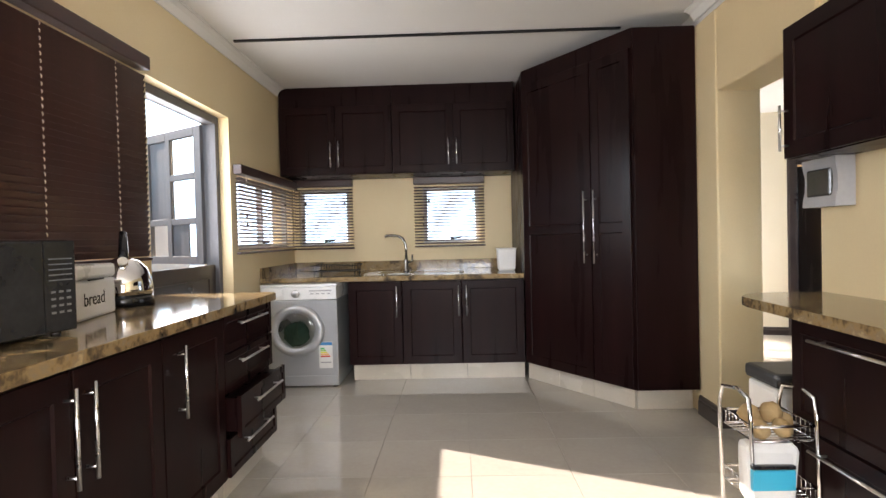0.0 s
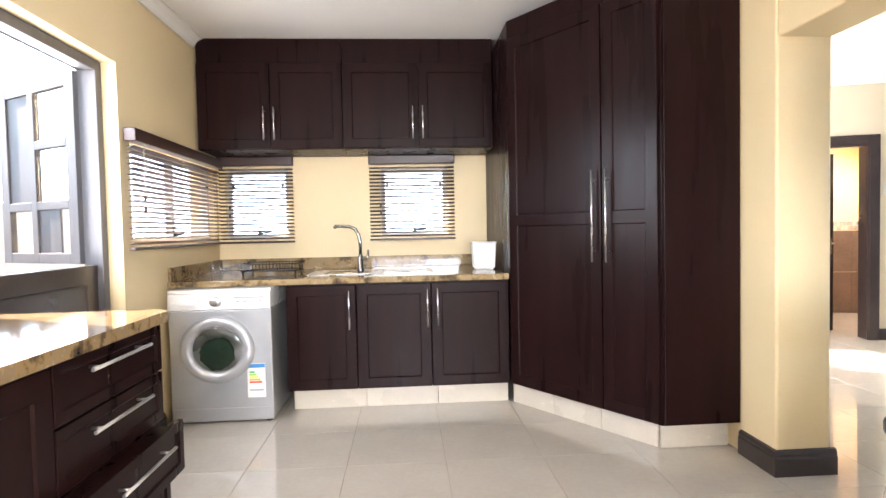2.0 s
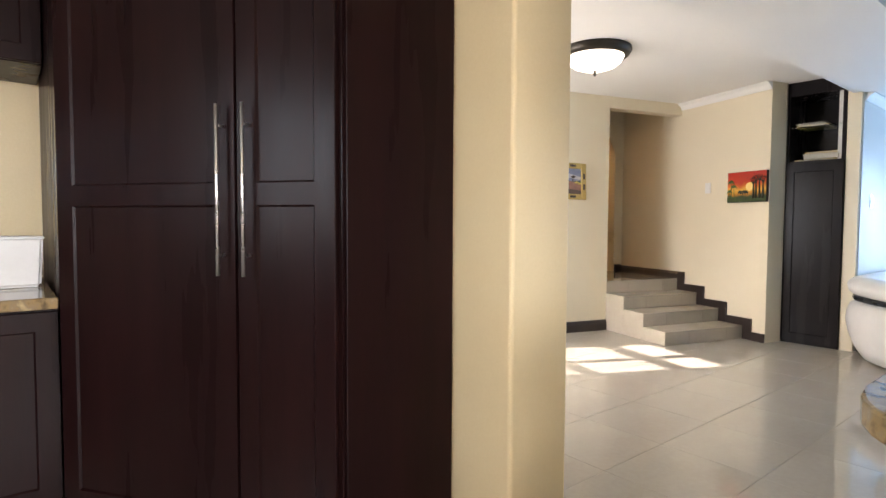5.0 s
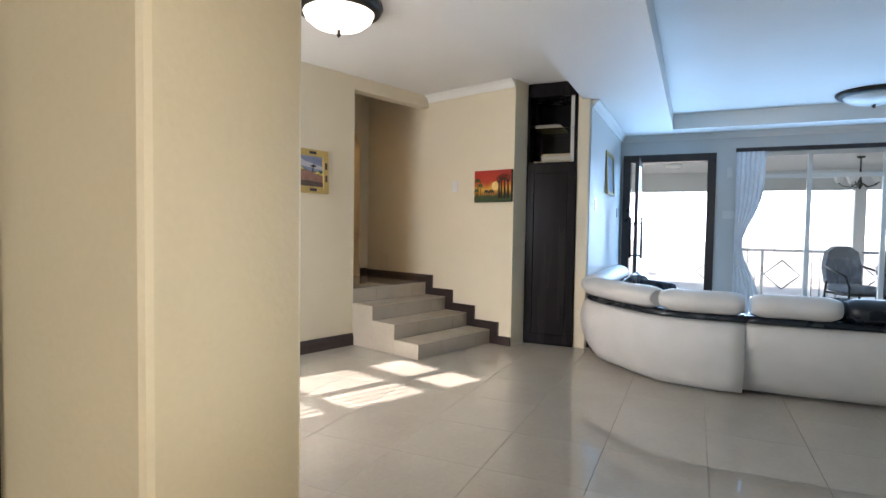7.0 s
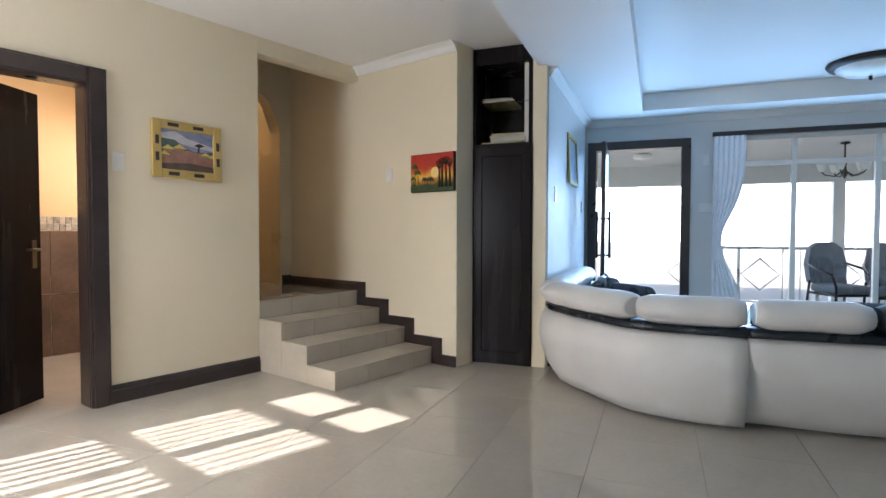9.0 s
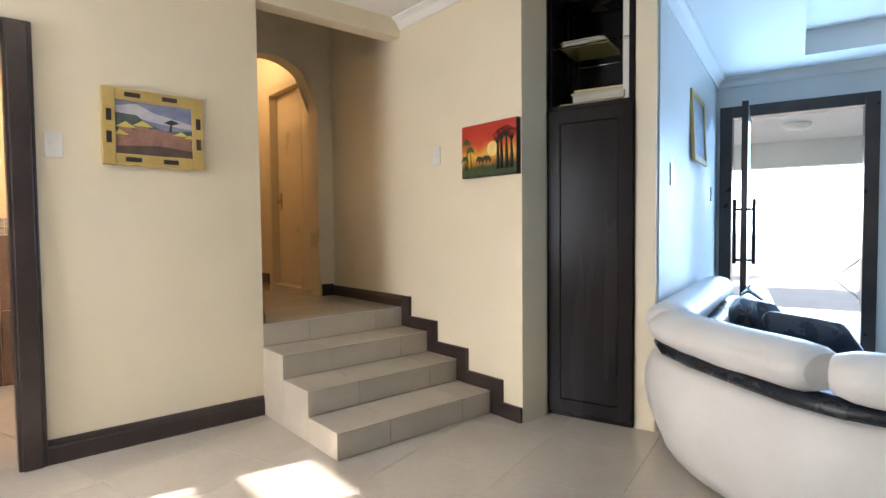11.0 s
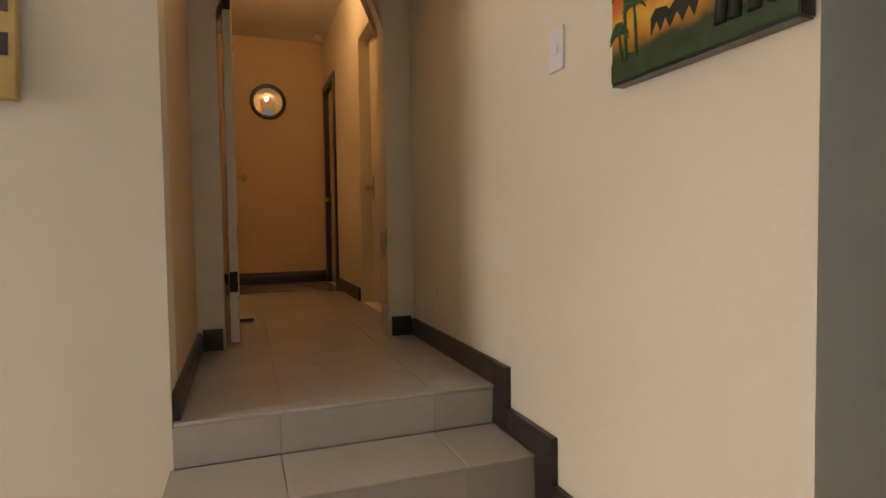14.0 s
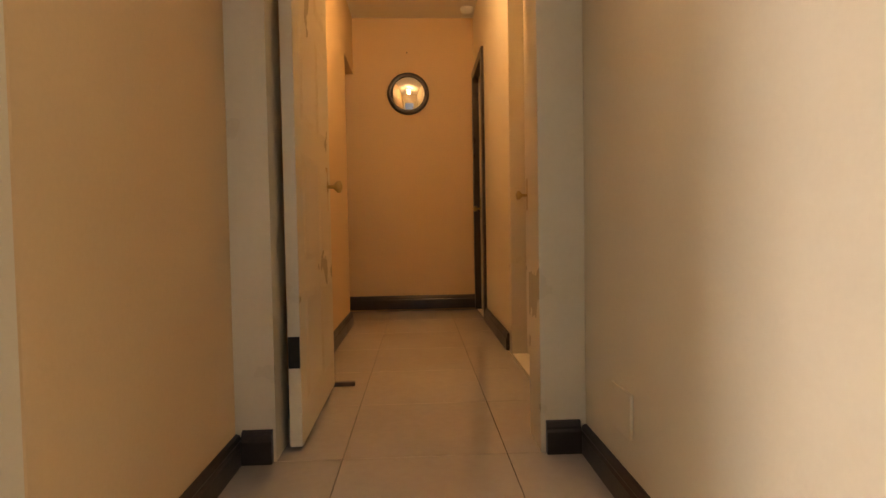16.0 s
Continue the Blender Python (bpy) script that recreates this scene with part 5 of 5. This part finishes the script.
    part("bird", shape([(bx_ - 0.012, bz_ + 0.004), (bx_, bz_), (bx_ + 0.012, bz_ + 0.005), (bx_, bz_ - 0.003)], -0.0345), SIL, cv)
part("grass", shape([(0.0, -0.155), (0.46, -0.155), (0.46, -0.10), (0.38, -0.115), (0.27, -0.105), (0.15, -0.12), (0.06, -0.10), (0.0, -0.11)], -0.0342), paint("grass_paint", (0.012, 0.03, 0.01), (0.05, 0.09, 0.02)), cv)
PALM = paint("palm_paint", (0.02, 0.07, 0.02), (0.07, 0.16, 0.04))
for tx, tz, s in ((0.045, 0.05, 0.045), (0.08, 0.0, 0.04), (0.03, -0.05, 0.035)):
    bm = tube(B(), [(tx + 0.008, -0.036, -0.115), (tx + 0.003, -0.036, tz - 0.03), (tx, -0.036, tz)], [0.004, 0.003, 0.002], 5)
    for a in range(9):
        g = -1.9 + a * 0.475
        tube(bm, [(tx, -0.036, tz), (tx + 0.6 * s * math.sin(g), -0.036, tz + 0.55 * s * math.cos(g) + 0.006), (tx + s * math.sin(g), -0.036, tz + 0.6 * s * math.cos(g) - 0.012)], [0.003, 0.0045, 0.001], 4)
    part("palm", bm, PALM, cv)
for tx, s in ((0.16, 0.028), (0.22, 0.034)):
    part("elephant", shape([(tx - s, -0.085), (tx - s, -0.05), (tx - s * 0.5, -0.035), (tx + s * 0.6, -0.04), (tx + s * 1.2, -0.06), (tx + s * 0.9, -0.085), (tx + s * 0.5, -0.06), (tx, -0.085), (tx - s * 0.4, -0.06)], -0.0345), SIL, cv)

lp = thing("framed_picture", "small gilt framed picture on the lounge wall", "picture", pose(8.0, 3.968, 1.85, -3, 0, 0))
bm = B()
bx(bm, -0.3, -0.26, -0.025, 0, -0.25, 0.25, 0.004), bx(bm, 0.26, 0.3, -0.025, 0, -0.25, 0.25, 0.004), bx(bm, -0.26, 0.26, -0.025, 0, 0.21, 0.25, 0.004), bx(bm, -0.26, 0.26, -0.025, 0, -0.25, -0.21, 0.004)
part("frame", bm, YELLOW, lp)
part("print", bx(B(), -0.26, 0.26, -0.012, -0.004, -0.21, 0.21), paint("print_paint", (0.2, 0.26, 0.34), (0.4, 0.45, 0.5)), lp)


# ---- tall cupboard with shelves ----
tc_ = thing("tall_cupboard", "tall dark stained cupboard with open shelves above", "cupboard", pose(6.67, 4.60, 0, 0, 0, -90))
for x0, x1 in ((0.0, 0.025), (0.475, 0.505)):
    part("side_panel", bx(B(), x0, x1, 0.0, 0.5, 0.0, LC - 0.002, 0.002), DARKWOOD, tc_)
part("back_panel", bx(B(), 0.025, 0.475, 0.48, 0.5, 0.0, LC - 0.002), DARKWOOD, tc_)
part("lower_box", bx(B(), 0.025, 0.475, 0.0, 0.48, 0.0, 1.86, 0.002), DARKWOOD, tc_)
part("top_panel", bx(B(), 0.025, 0.475, 0.0, 0.48, 2.52, LC - 0.002, 0.002), DARKWOOD, tc_)
d = part("door", shaker(0.5, 1.80, 0.022, 0.078), DARKWOOD, tc_)
d.matrix_local = pose(0.003, -0.001, 0.03)
part("shelf", bx(B(), 0.026, 0.474, 0.01, 0.47, 2.195, 2.205), glass("shelf_glass", (0.75, 0.9, 0.85)), tc_, "green tinted glass shelf")
PAPER = mottled("white_card", (0.42, 0.40, 0.34), (0.52, 0.5, 0.43), 0.6, bump=0)
for k, (x, z, mat, w, t, a) in enumerate([(0.06, 1.861, YELLOW, 0.36, 0.016, 4), (0.14, 1.878, PAPER, 0.3, 0.04, -3), (0.13, 1.919, PAPER, 0.31, 0.014, 6), (0.15, 1.934, YELLOW, 0.3, 0.016, 8), (0.07, 2.2065, YELLOW, 0.28, 0.014, 5), (0.08, 2.2215, PAPER, 0.25, 0.012, -5), (0.06, 2.2345, SKIRT, 0.26, 0.012, 3)]):
    f = thing("picture_frame", "old picture frame stacked flat on the shelf", "picture frame", pose(6.67, 4.60, z, 0, 0, -90) @ pose(x, 0.02, 0, 0, 0, a * 0.4), "frames on the shelves")
    part("frame", bx(B(), 0, w, 0.02, 0.3, 0, t, 0.003), mat, f)
    part("backing", bx(B(), 0.02, w - 0.02, 0.015, 0.29, t * 0.3, t * 0.7), PAPER, f)


# ---- ceiling lamps ----
def ceiling_lamp(label, x, y, z, mat, s=1.0, deep=1.0):
    c = thing("ceiling_light", label, "ceiling light", pose(x, y, z) @ Matrix.Diagonal((s, s, s * deep, 1)), "flush ceiling lights")
    part("pan", lathe(B(), [(0, -0.001), (0.36, -0.001), (0.365, -0.02), (0.345, -0.045), (0.31, -0.06), (0.29, -0.055), (0.0, -0.05)], 48), BRONZE, c, "dark bronze rim")
    part("bowl", lathe(B(), [(0.29, -0.055), (0.27, -0.085), (0.21, -0.118), (0.12, -0.138), (0.0, -0.145)], 48), mat, c, "opal glass bowl")
    part("finial", lathe(B(), [(0, -0.143), (0.018, -0.145), (0.012, -0.157), (0.02, -0.168), (0.01, -0.18), (0, -0.186)], 16), BRONZE, c)


BRONZE = mottled("dark_bronze", (0.03, 0.026, 0.022), (0.06, 0.05, 0.04), 0.4, 0.7, fine=80)
ceiling_lamp("flush ceiling light with lit opal glass bowl", 4.22, 5.20, LC, LAMP_GLASS, 0.8, 1.5)
ceiling_lamp("flush ceiling light with unlit opal glass bowl", 8.24, 1.36, LC, OPAL, 0.93)


# ---- sofa ----
def sweep(bm, path, prof, caps=True):
    """Carry a closed profile of (inward, up) along a plan path; inward is to the left of the way."""
    pts = [Vector((x, y, 0)) for x, y in path]
    rings = []
    for i, p in enumerate(pts):
        d0 = (p - pts[i - 1]).normalized() if i else (pts[1] - p).normalized()
        d1 = (pts[i + 1] - p).normalized() if i < len(pts) - 1 else d0
        d = (d0 + d1).normalized()
        nrm = Vector((-d.y, d.x, 0)) / max(0.6, d.dot(d0))
        rings.append([bm.verts.new(p + nrm * a + Vector((0, 0, z))) for a, z in prof])
    n = len(prof)
    for r0, r1 in zip(rings, rings[1:]):
        for j in range(n):
            f = bm.faces.new((r0[j], r0[(j + 1) % n], r1[(j + 1) % n], r1[j]))
            f.smooth = True
    if caps:
        bm.faces.new(rings[0][::-1]), bm.faces.new(rings[-1])
    return bm


def arc(cx_, cy_, r, a0, a1, n):
    return [(cx_ + r * math.cos(radians(a0 + (a1 - a0) * i / n)), cy_ + r * math.sin(radians(a0 + (a1 - a0) * i / n))) for i in range(n + 1)]


corner = [(8.3, 3.93), (7.6, 3.93), (6.62, 3.95), (6.40, 3.95), (6.20, 3.88), (6.00, 3.73), (5.81, 3.54), (5.64, 3.36), (5.56, 3.22), (5.53, 3.06), (5.515, 2.90), (5.51, 2.665)]
straight = [(5.51, 2.655), (5.545, 1.9), (5.60, 1.2), (5.67, 0.5), (5.76, -0.4)]
back_prof = [(0.26, 0.012), (0.20, 0.035), (0.12, 0.12), (0.05, 0.25), (0.0, 0.40), (-0.005, 0.48), (0.015, 0.55), (0.06, 0.585), (0.27, 0.585), (0.30, 0.56), (0.30, 0.30), (0.30, 0.025)]
corner_prof = [(0.17, 0.012), (0.11, 0.035), (0.05, 0.12), (0.0, 0.25), (-0.02, 0.38), (-0.015, 0.47), (0.01, 0.55), (0.06, 0.585), (0.27, 0.585), (0.30, 0.56), (0.30, 0.30), (0.30, 0.025)]
seat_prof = [(0.302, 0.05), (0.302, 0.40), (0.34, 0.44), (0.60, 0.45), (0.84, 0.44), (0.90, 0.40), (0.91, 0.2), (0.88, 0.05)]
strip_prof = [(0.028, 0.586), (0.022, 0.605), (0.03, 0.632), (0.27, 0.632), (0.28, 0.586)]
roll_prof = [(0.085 + 0.125 * math.cos(2 * math.pi * i / 14), 0.72 + 0.09 * math.sin(2 * math.pi * i / 14)) for i in range(14)]
inner_prof = [(0.30, 0.45), (0.50, 0.45), (0.47, 0.58), (0.42, 0.72), (0.34, 0.78), (0.285, 0.74)]


def soft(bm, amp, f, seed):
    for v in bm.verts:
        v.co += Vector((noise.noise(v.co * f + Vector((seed, 0, 0))), noise.noise(v.co * f + Vector((0, seed, 0))), 0.6 * noise.noise(v.co * f + Vector((0, 0, seed))))) * amp
    return bm


def dense(path, step=0.09):
    out = []
    for (a, b_), (c, d_) in zip(path, path[1:]):
        k = max(1, int(math.hypot(c - a, d_ - b_) / step))
        out += [(a + (c - a) * i / k, b_ + (d_ - b_) * i / k) for i in range(k)]
    return out + [path[-1]]


corner_d, straight_d = dense(corner), dense(straight)
sofa = thing("corner_sofa", "white leather corner sofa with black seats", "sofa", Matrix.Diagonal((1, 1, 0.935, 1)))
for pth, sd, prof in ((corner_d, 1, corner_prof), (straight_d, 2, back_prof)):
    part("back", soft(sweep(B(), pth, prof), 0.012, 3.0, sd), LEATHER, sofa, "white leather back")
    part("piping", sweep(B(), pth, strip_prof), BLACK_LEATHER, sofa, "black leather band")
    part("seat", soft(sweep(B(), pth, seat_prof), 0.01, 4.0, sd), BLACK_LEATHER, sofa, "black leather seat")


def cushion(pth, mat, label, sd, prof=roll_prof, name="headrest"):
    """A padded roll, drawn in at both ends."""
    bm = B()
    pts = dense(pth, 0.05)
    sweep(bm, pts, prof)
    n, k = len(prof), len(pts)
    bm.verts.ensure_lookup_table()
    ca, cz = sum(p[0] for p in prof) / n, sum(p[1] for p in prof) / n
    for i in (0, 1, k - 2, k - 1):
        ring = bm.verts[i * n:(i + 1) * n]
        c = sum((v.co for v in ring), Vector()) / n
        s = 0.72 if i in (0, k - 1) else 0.95
        for v in ring:
            v.co = c + (v.co - c) * s
    return part(name, soft(bm, 0.006, 6.0, sd), mat, sofa, label)


cushion([(6.25, 3.91), (6.00, 3.73), (5.81, 3.54), (5.60, 3.30)], LEATHER, "white leather headrest roll", 3)
cushion([(5.565, 3.24), (5.53, 3.08), (5.51, 2.675)], LEATHER, "white leather headrest roll", 4)
cushion([(5.51, 2.63), (5.535, 2.10)], LEATHER, "white leather headrest roll", 5)
cushion([(5.54, 2.07), (5.62, 1.0)], BLACK_LEATHER, "black leather headrest roll", 6)
cushion([(5.62, 0.97), (5.71, 0.1)], LEATHER, "white leather headrest roll", 7)
cushion([(8.25, 3.93), (6.40, 3.95)], LEATHER, "white leather headrest roll", 8)
cushion([(8.2, 3.92), (7.5, 3.92)], BLACK_LEATHER, "black back cushion", 9, inner_prof, "back_cushion")
cushion([(7.45, 3.92), (6.75, 3.92)], BLACK_LEATHER, "black back cushion", 10, inner_prof, "back_cushion")
cushion([(5.52, 2.6), (5.56, 1.6)], BLACK_LEATHER, "black back cushion", 11, inner_prof, "back_cushion")
cushion([(5.56, 1.55), (5.66, 0.5)], BLACK_LEATHER, "black back cushion", 12, inner_prof, "back_cushion")
for k, (x, y) in enumerate(((5.80, 2.78), (6.05, -0.3), (8.2, 3.7), (6.4, 2.4), (8.2, 3.1))):
    part("foot", bx(B(), x - 0.05, x + 0.05, y - 0.03, y + 0.03, 0, 0.06, 0.004), STEEL, sofa)
BLUE_LEATHER = mottled("dark_blue_leather", (0.02, 0.035, 0.06), (0.05, 0.08, 0.12), 0.28, bump=0.2)
for k, (x, y, z, rx, rz, w) in enumerate(((6.80, 3.42, 0.60, 52, 20, 0.20), (6.52, 3.24, 0.58, 48, 55, 0.20))):
    pil = thing("scatter_cushion", "dark blue leather scatter cushion on the sofa", "cushion", pose(x, y, z, rx, 0, rz), "cushions on the sofa")
    bm = bx(B(), -w, w, -w, w, -0.07, 0.07, 0.06, seg=4)
    bmesh.ops.subdivide_edges(bm, edges=bm.edges[:], cuts=2, use_grid_fill=True)
    for v in bm.verts:
        v.co.z *= 1.25 - 0.9 * (max(abs(v.co.x), abs(v.co.y)) / w) ** 2
    for f in bm.faces:
        f.smooth = True
    part("cover", soft(bm, 0.02, 7, 5 + k), BLUE_LEATHER, pil)

# ---- front door, sliding doors, curtain ----
fd = tagged(thing("door_6", "dark stained front door standing open into the lounge", "door", pose(9.2, 3.94, 0, 0, 0, -90)), kind="structure")
bm = B()
bx(bm, 0.0, 0.10, -0.03, 0.16, 0, 2.21, 0.004), bx(bm, 1.06, 1.16, -0.03, 0.16, 0, 2.21, 0.004), bx(bm, 0.10, 1.06, -0.03, 0.16, 2.11, 2.21, 0.004)
bx(bm, 0.205, 0.24, -0.03, 0.16, 0, 2.11, 0.004)
part("door_frame", bm, SKIRT, fd)
g = part("side_pane", bx(B(), 0.10, 0.205, 0.06, 0.066, 0.0, 2.11), GLASS, fd, "narrow glass sidelight")
g.visible_shadow = False
lf = part("door_leaf", shaker(0.81, 2.08, 0.045, 0.12, split=1.0), SKIRT, fd)
lf.matrix_local = pose(0.245, -0.03, 0.015, 0, 0, -87.3)
for s in (-0.09, 0.045):
    part("pull_handle", tube(tube(tube(B(), [(0.73, s, 0.82), (0.73, s, 1.33)], 0.014, 10), [(0.73, s, 0.85), (0.73, -0.02, 0.85)], 0.01, 8), [(0.73, s, 1.25), (0.73, -0.02, 1.25)], 0.01, 8), BLACK_METAL, lf, "long black pull handle")
sl = tagged(thing("window_6", "white framed glazed sliding doors to the patio", "sliding doors", pose(9.24, 2.5, 0, 0, 0, -90)), kind="structure")
bm = B()
for x in (0.0, 0.74, 1.50, 2.26, 3.10, 3.65):
    bx(bm, x, x + 0.05, 0, 0.06, 0, 2.2, 0.003)
for x in (0.05, 0.79, 1.55, 2.31, 3.07):
    w = 0.69 if x < 0.7 else (0.71 if x < 3 else 0.58)
    bx(bm, x, x + w, 0, 0.06, 1.87, 1.92, 0.003), bx(bm, x, x + w, 0, 0.06, 2.15, 2.2, 0.003), bx(bm, x, x + w, 0, 0.06, 0, 0.06, 0.003)
part("window_frame", bm, WHITE_PLASTIC, sl)
for x in (0.05, 0.79, 1.55, 2.31, 3.07):
    g = part("pane", bx(B(), x, x + (0.58 if x > 3 else 0.69), 0.027, 0.033, 0.06, 2.15), GLASS, sl)
    g.visible_shadow = False
solid("curtain_rail", bx(B(), 9.12, 9.18, -1.3, 2.56, 2.2, 2.25, 0.005), SKIRT, "dark wooden curtain rail over the sliding doors", "curtain rail")


def curtain(y0, y1, x, z0, z1, seed):
    bm = B()
    nx, nz = 60, 16
    grid = []
    for j in range(nz + 1):
        v = j / nz
        pinch = 1.0 - 0.72 * math.exp(-((v - 0.45) / 0.2) ** 2)
        row = []
        for i in range(nx + 1):
            u = i / nx
            yy = y1 - (y1 - y0) * u * pinch
            xx = x + 0.014 * math.sin(u * 40 + seed) * (0.6 + 0.4 * v)
            row.append(bm.verts.new((xx, yy, z0 + (z1 - z0) * v)))
        grid.append(row)
    for a, c in zip(grid, grid[1:]):
        for i in range(nx):
            f = bm.faces.new((a[i], a[i + 1], c[i + 1], c[i]))
            f.smooth = True
    ob = solid("curtain", bm, SHEER, "gathered white curtain tied beside the sliding doors", "curtain")
    s = ob.modifiers.new("thickness", "SOLIDIFY")
    s.thickness = 0.004
    return ob


curtain(2.22, 2.55, 9.13, 0.03, 2.2, 0.3)

# ---- patio ----
solid("ground_patio", bx(B(), 9.42, 12.4, -6, 8, -0.13, -0.01), KICK, "pale tiled patio floor", "patio", "structure")
solid("ceiling_patio", bx(bx(B(), 9.42, 12.4, -6, 8, 2.24, 2.34), 12.2, 12.4, -6, 8, 1.90, 2.24), GREY_WALL, "grey patio roof with edge beam", "ceiling", "structure")
for y in (-2.6, 0.55, 4.6):
    solid("patio_post", bx(B(), 12.2, 12.36, y - 0.08, y + 0.08, -0.01, 1.90, 0.006), GREY_WALL, "grey patio post", "post", "structure")
rail = thing("patio_railing", "white steel railing with diamond panels", "railing", pose(11.4, 0, -0.01))
part("top_rail", bx(B(), -0.025, 0.025, -4, 2.6, 0.88, 0.92, 0.005), STEEL, rail)
part("bottom_rail", bx(B(), -0.015, 0.015, -4, 2.6, 0.09, 0.12, 0.003), STEEL, rail)
for k in range(7):
    y = -4 + k
    part("post", bx(B(), -0.02, 0.02, y - 0.02, y + 0.02, 0, 0.88, 0.003), STEEL, rail)
    bm = B()
    yc = y + 0.72
    tube(bm, [(0, yc, 0.74), (0, yc + 0.25, 0.51), (0, yc, 0.28), (0, yc - 0.25, 0.51)], 0.014, 4, True)
    part("diamond", bm, STEEL, rail)
    for q in range(4):
        part("baluster", tube(B(), [(0, y + 0.1 + q * 0.11, 0.1), (0, y + 0.1 + q * 0.11, 0.89)], 0.008, 6), STEEL, rail)


def patio_chair(m):
    c = thing("patio_chair", "round-backed patio armchair with striped grey cushions", "chair", m, "chairs on the patio")
    part("seat", soft(bx(B(), -0.24, 0.24, -0.24, 0.24, 0.36, 0.46, 0.04, seg=3), 0.008, 7, 2), CUSH, c)
    bm = B()
    pts = [(-0.24, 0.46), (-0.27, 0.7), (-0.22, 0.92), (-0.1, 1.0), (0.1, 1.0), (0.22, 0.92), (0.27, 0.7), (0.24, 0.46)]
    f = [bm.verts.new((x, 0.2 + 0.1 * (z - 0.46), z)) for x, z in pts]
    k = [bm.verts.new((x, 0.29 + 0.1 * (z - 0.46), z)) for x, z in pts]
    bm.faces.new(f), bm.faces.new(k[::-1])
    for i in range(len(pts)):
        j = (i + 1) % len(pts)
        bm.faces.new((f[i], f[j], k[j], k[i]))
    part("backrest", bm, CUSH, c)
    for s in (-1, 1):
        part("arm", tube(B(), [(s * 0.28, 0.25, 0.72), (s * 0.31, 0.0, 0.66), (s * 0.3, -0.22, 0.6), (s * 0.28, -0.27, 0.45), (s * 0.27, -0.26, 0.0)], 0.016, 8), BLACK_METAL, c)
        part("leg", tube(B(), [(s * 0.25, 0.22, 0.5), (s * 0.27, 0.27, 0.0)], 0.016, 8), BLACK_METAL, c)
    part("seat_frame", bx(B(), -0.26, 0.26, -0.25, 0.26, 0.325, 0.36, 0.008), BLACK_METAL, c)
    return c


CUSH = mottled("striped_grey_cushion", (0.10, 0.12, 0.15), (0.22, 0.25, 0.29), 0.8, scale=8, fine=60, bump=0.15, stretch=(4, 1, 1))
first = patio_chair(pose(10.6, 0.93, -0.01, 0, 0, -65))
copy_thing(first, pose(10.4, 0.42, -0.01, 0, 0, -95))
copy_thing(first, pose(10.45, -0.12, -0.01, 0, 0, -80))
ch = thing("chandelier", "wrought iron patio chandelier with bell shades", "chandelier", pose(10.4, 0.97, 2.24))
part("rod", lathe(B(), [(0, -0.002), (0.05, -0.002), (0.05, -0.02), (0.01, -0.03), (0.01, -0.2), (0.03, -0.24), (0.015, -0.3), (0.035, -0.4), (0, -0.46)], 14), BRONZE, ch)
for k in range(5):
    a = k * 2 * math.pi / 5 + 0.2
    ca, sa = math.cos(a), math.sin(a)
    ar = part("arm", tube(B(), [(0.01 * ca, 0.01 * sa, -0.35), (0.1 * ca, 0.1 * sa, -0.42), (0.2 * ca, 0.2 * sa, -0.4), (0.24 * ca, 0.24 * sa, -0.36)], 0.008, 6), BRONZE, ch)
    part("shade", lathe(B(), [(0.025, -0.36), (0.04, -0.33), (0.055, -0.28), (0.075, -0.24), (0.072, -0.24), (0.05, -0.28), (0.03, -0.35)], 16, pose(0.24 * ca, 0.24 * sa, 0)), OPAL, ar, "opal bell shade")
pc = thing("ceiling_light", "round white porch ceiling light", "ceiling light", pose(10.7, 3.35, 2.24))
part("body", lathe(B(), [(0, -0.002), (0.13, -0.002), (0.13, -0.04), (0.1, -0.07), (0, -0.08)], 24), OPAL, pc)
shrub("shrub", "leafy tree crown beyond the front door", 15.5, 5.9, 0.6, 0.5, 1.2, 700, 5)

# far ring that glows in place of overbright daylight outdoors
m, n, l, b = principled("glowing_backdrop", 1.0)
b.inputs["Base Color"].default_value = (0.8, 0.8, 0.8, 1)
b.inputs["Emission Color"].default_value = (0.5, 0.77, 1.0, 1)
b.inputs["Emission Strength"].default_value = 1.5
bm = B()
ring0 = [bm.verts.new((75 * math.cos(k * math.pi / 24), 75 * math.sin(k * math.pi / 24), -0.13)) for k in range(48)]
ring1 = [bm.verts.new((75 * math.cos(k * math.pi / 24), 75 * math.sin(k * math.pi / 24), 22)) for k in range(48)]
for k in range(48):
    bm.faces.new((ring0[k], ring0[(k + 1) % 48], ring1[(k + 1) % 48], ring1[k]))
solid("backdrop", bm, m, "glowing backdrop ring around the house", "backdrop", "structure")

# ---- floor tiles ----
PX, PY, X0, Y0 = 0.53, 0.513, -0.03, 3.94
floor = thing("floor", "polished beige porcelain floor tiles", "floor", None, "", "structure")
tile_me = None
rest = B()
count = 0
for i in range(-4, 18):
    for j in range(-15, 9):
        x, y = X0 + i * PX, Y0 + j * PY
        if x > 9.15 or x + PX < XL or y + PY < -3.5:
            continue
        if x < 1.3 and y > 5.7:
            continue
        near = -0.3 < y < 6.3 and x < 6.8
        if near and count < 300:
            if tile_me is None:
                o = part("tile", bx(B(), 0.001, PX - 0.001, 0.001, PY - 0.001, -0.012, 0, 0.0006, seg=1), TILE, floor)
                tile_me = o.data
            else:
                o = new("tile", tile_me)
                o.parent = floor
            o.location = (x, y, 0)
            count += 1
        else:
            bx(rest, x + 0.001, x + PX - 0.001, y + 0.001, y + PY - 0.001, -0.012, 0)
tagged(part("far_tiles", rest, TILE, floor), kind="stuff")
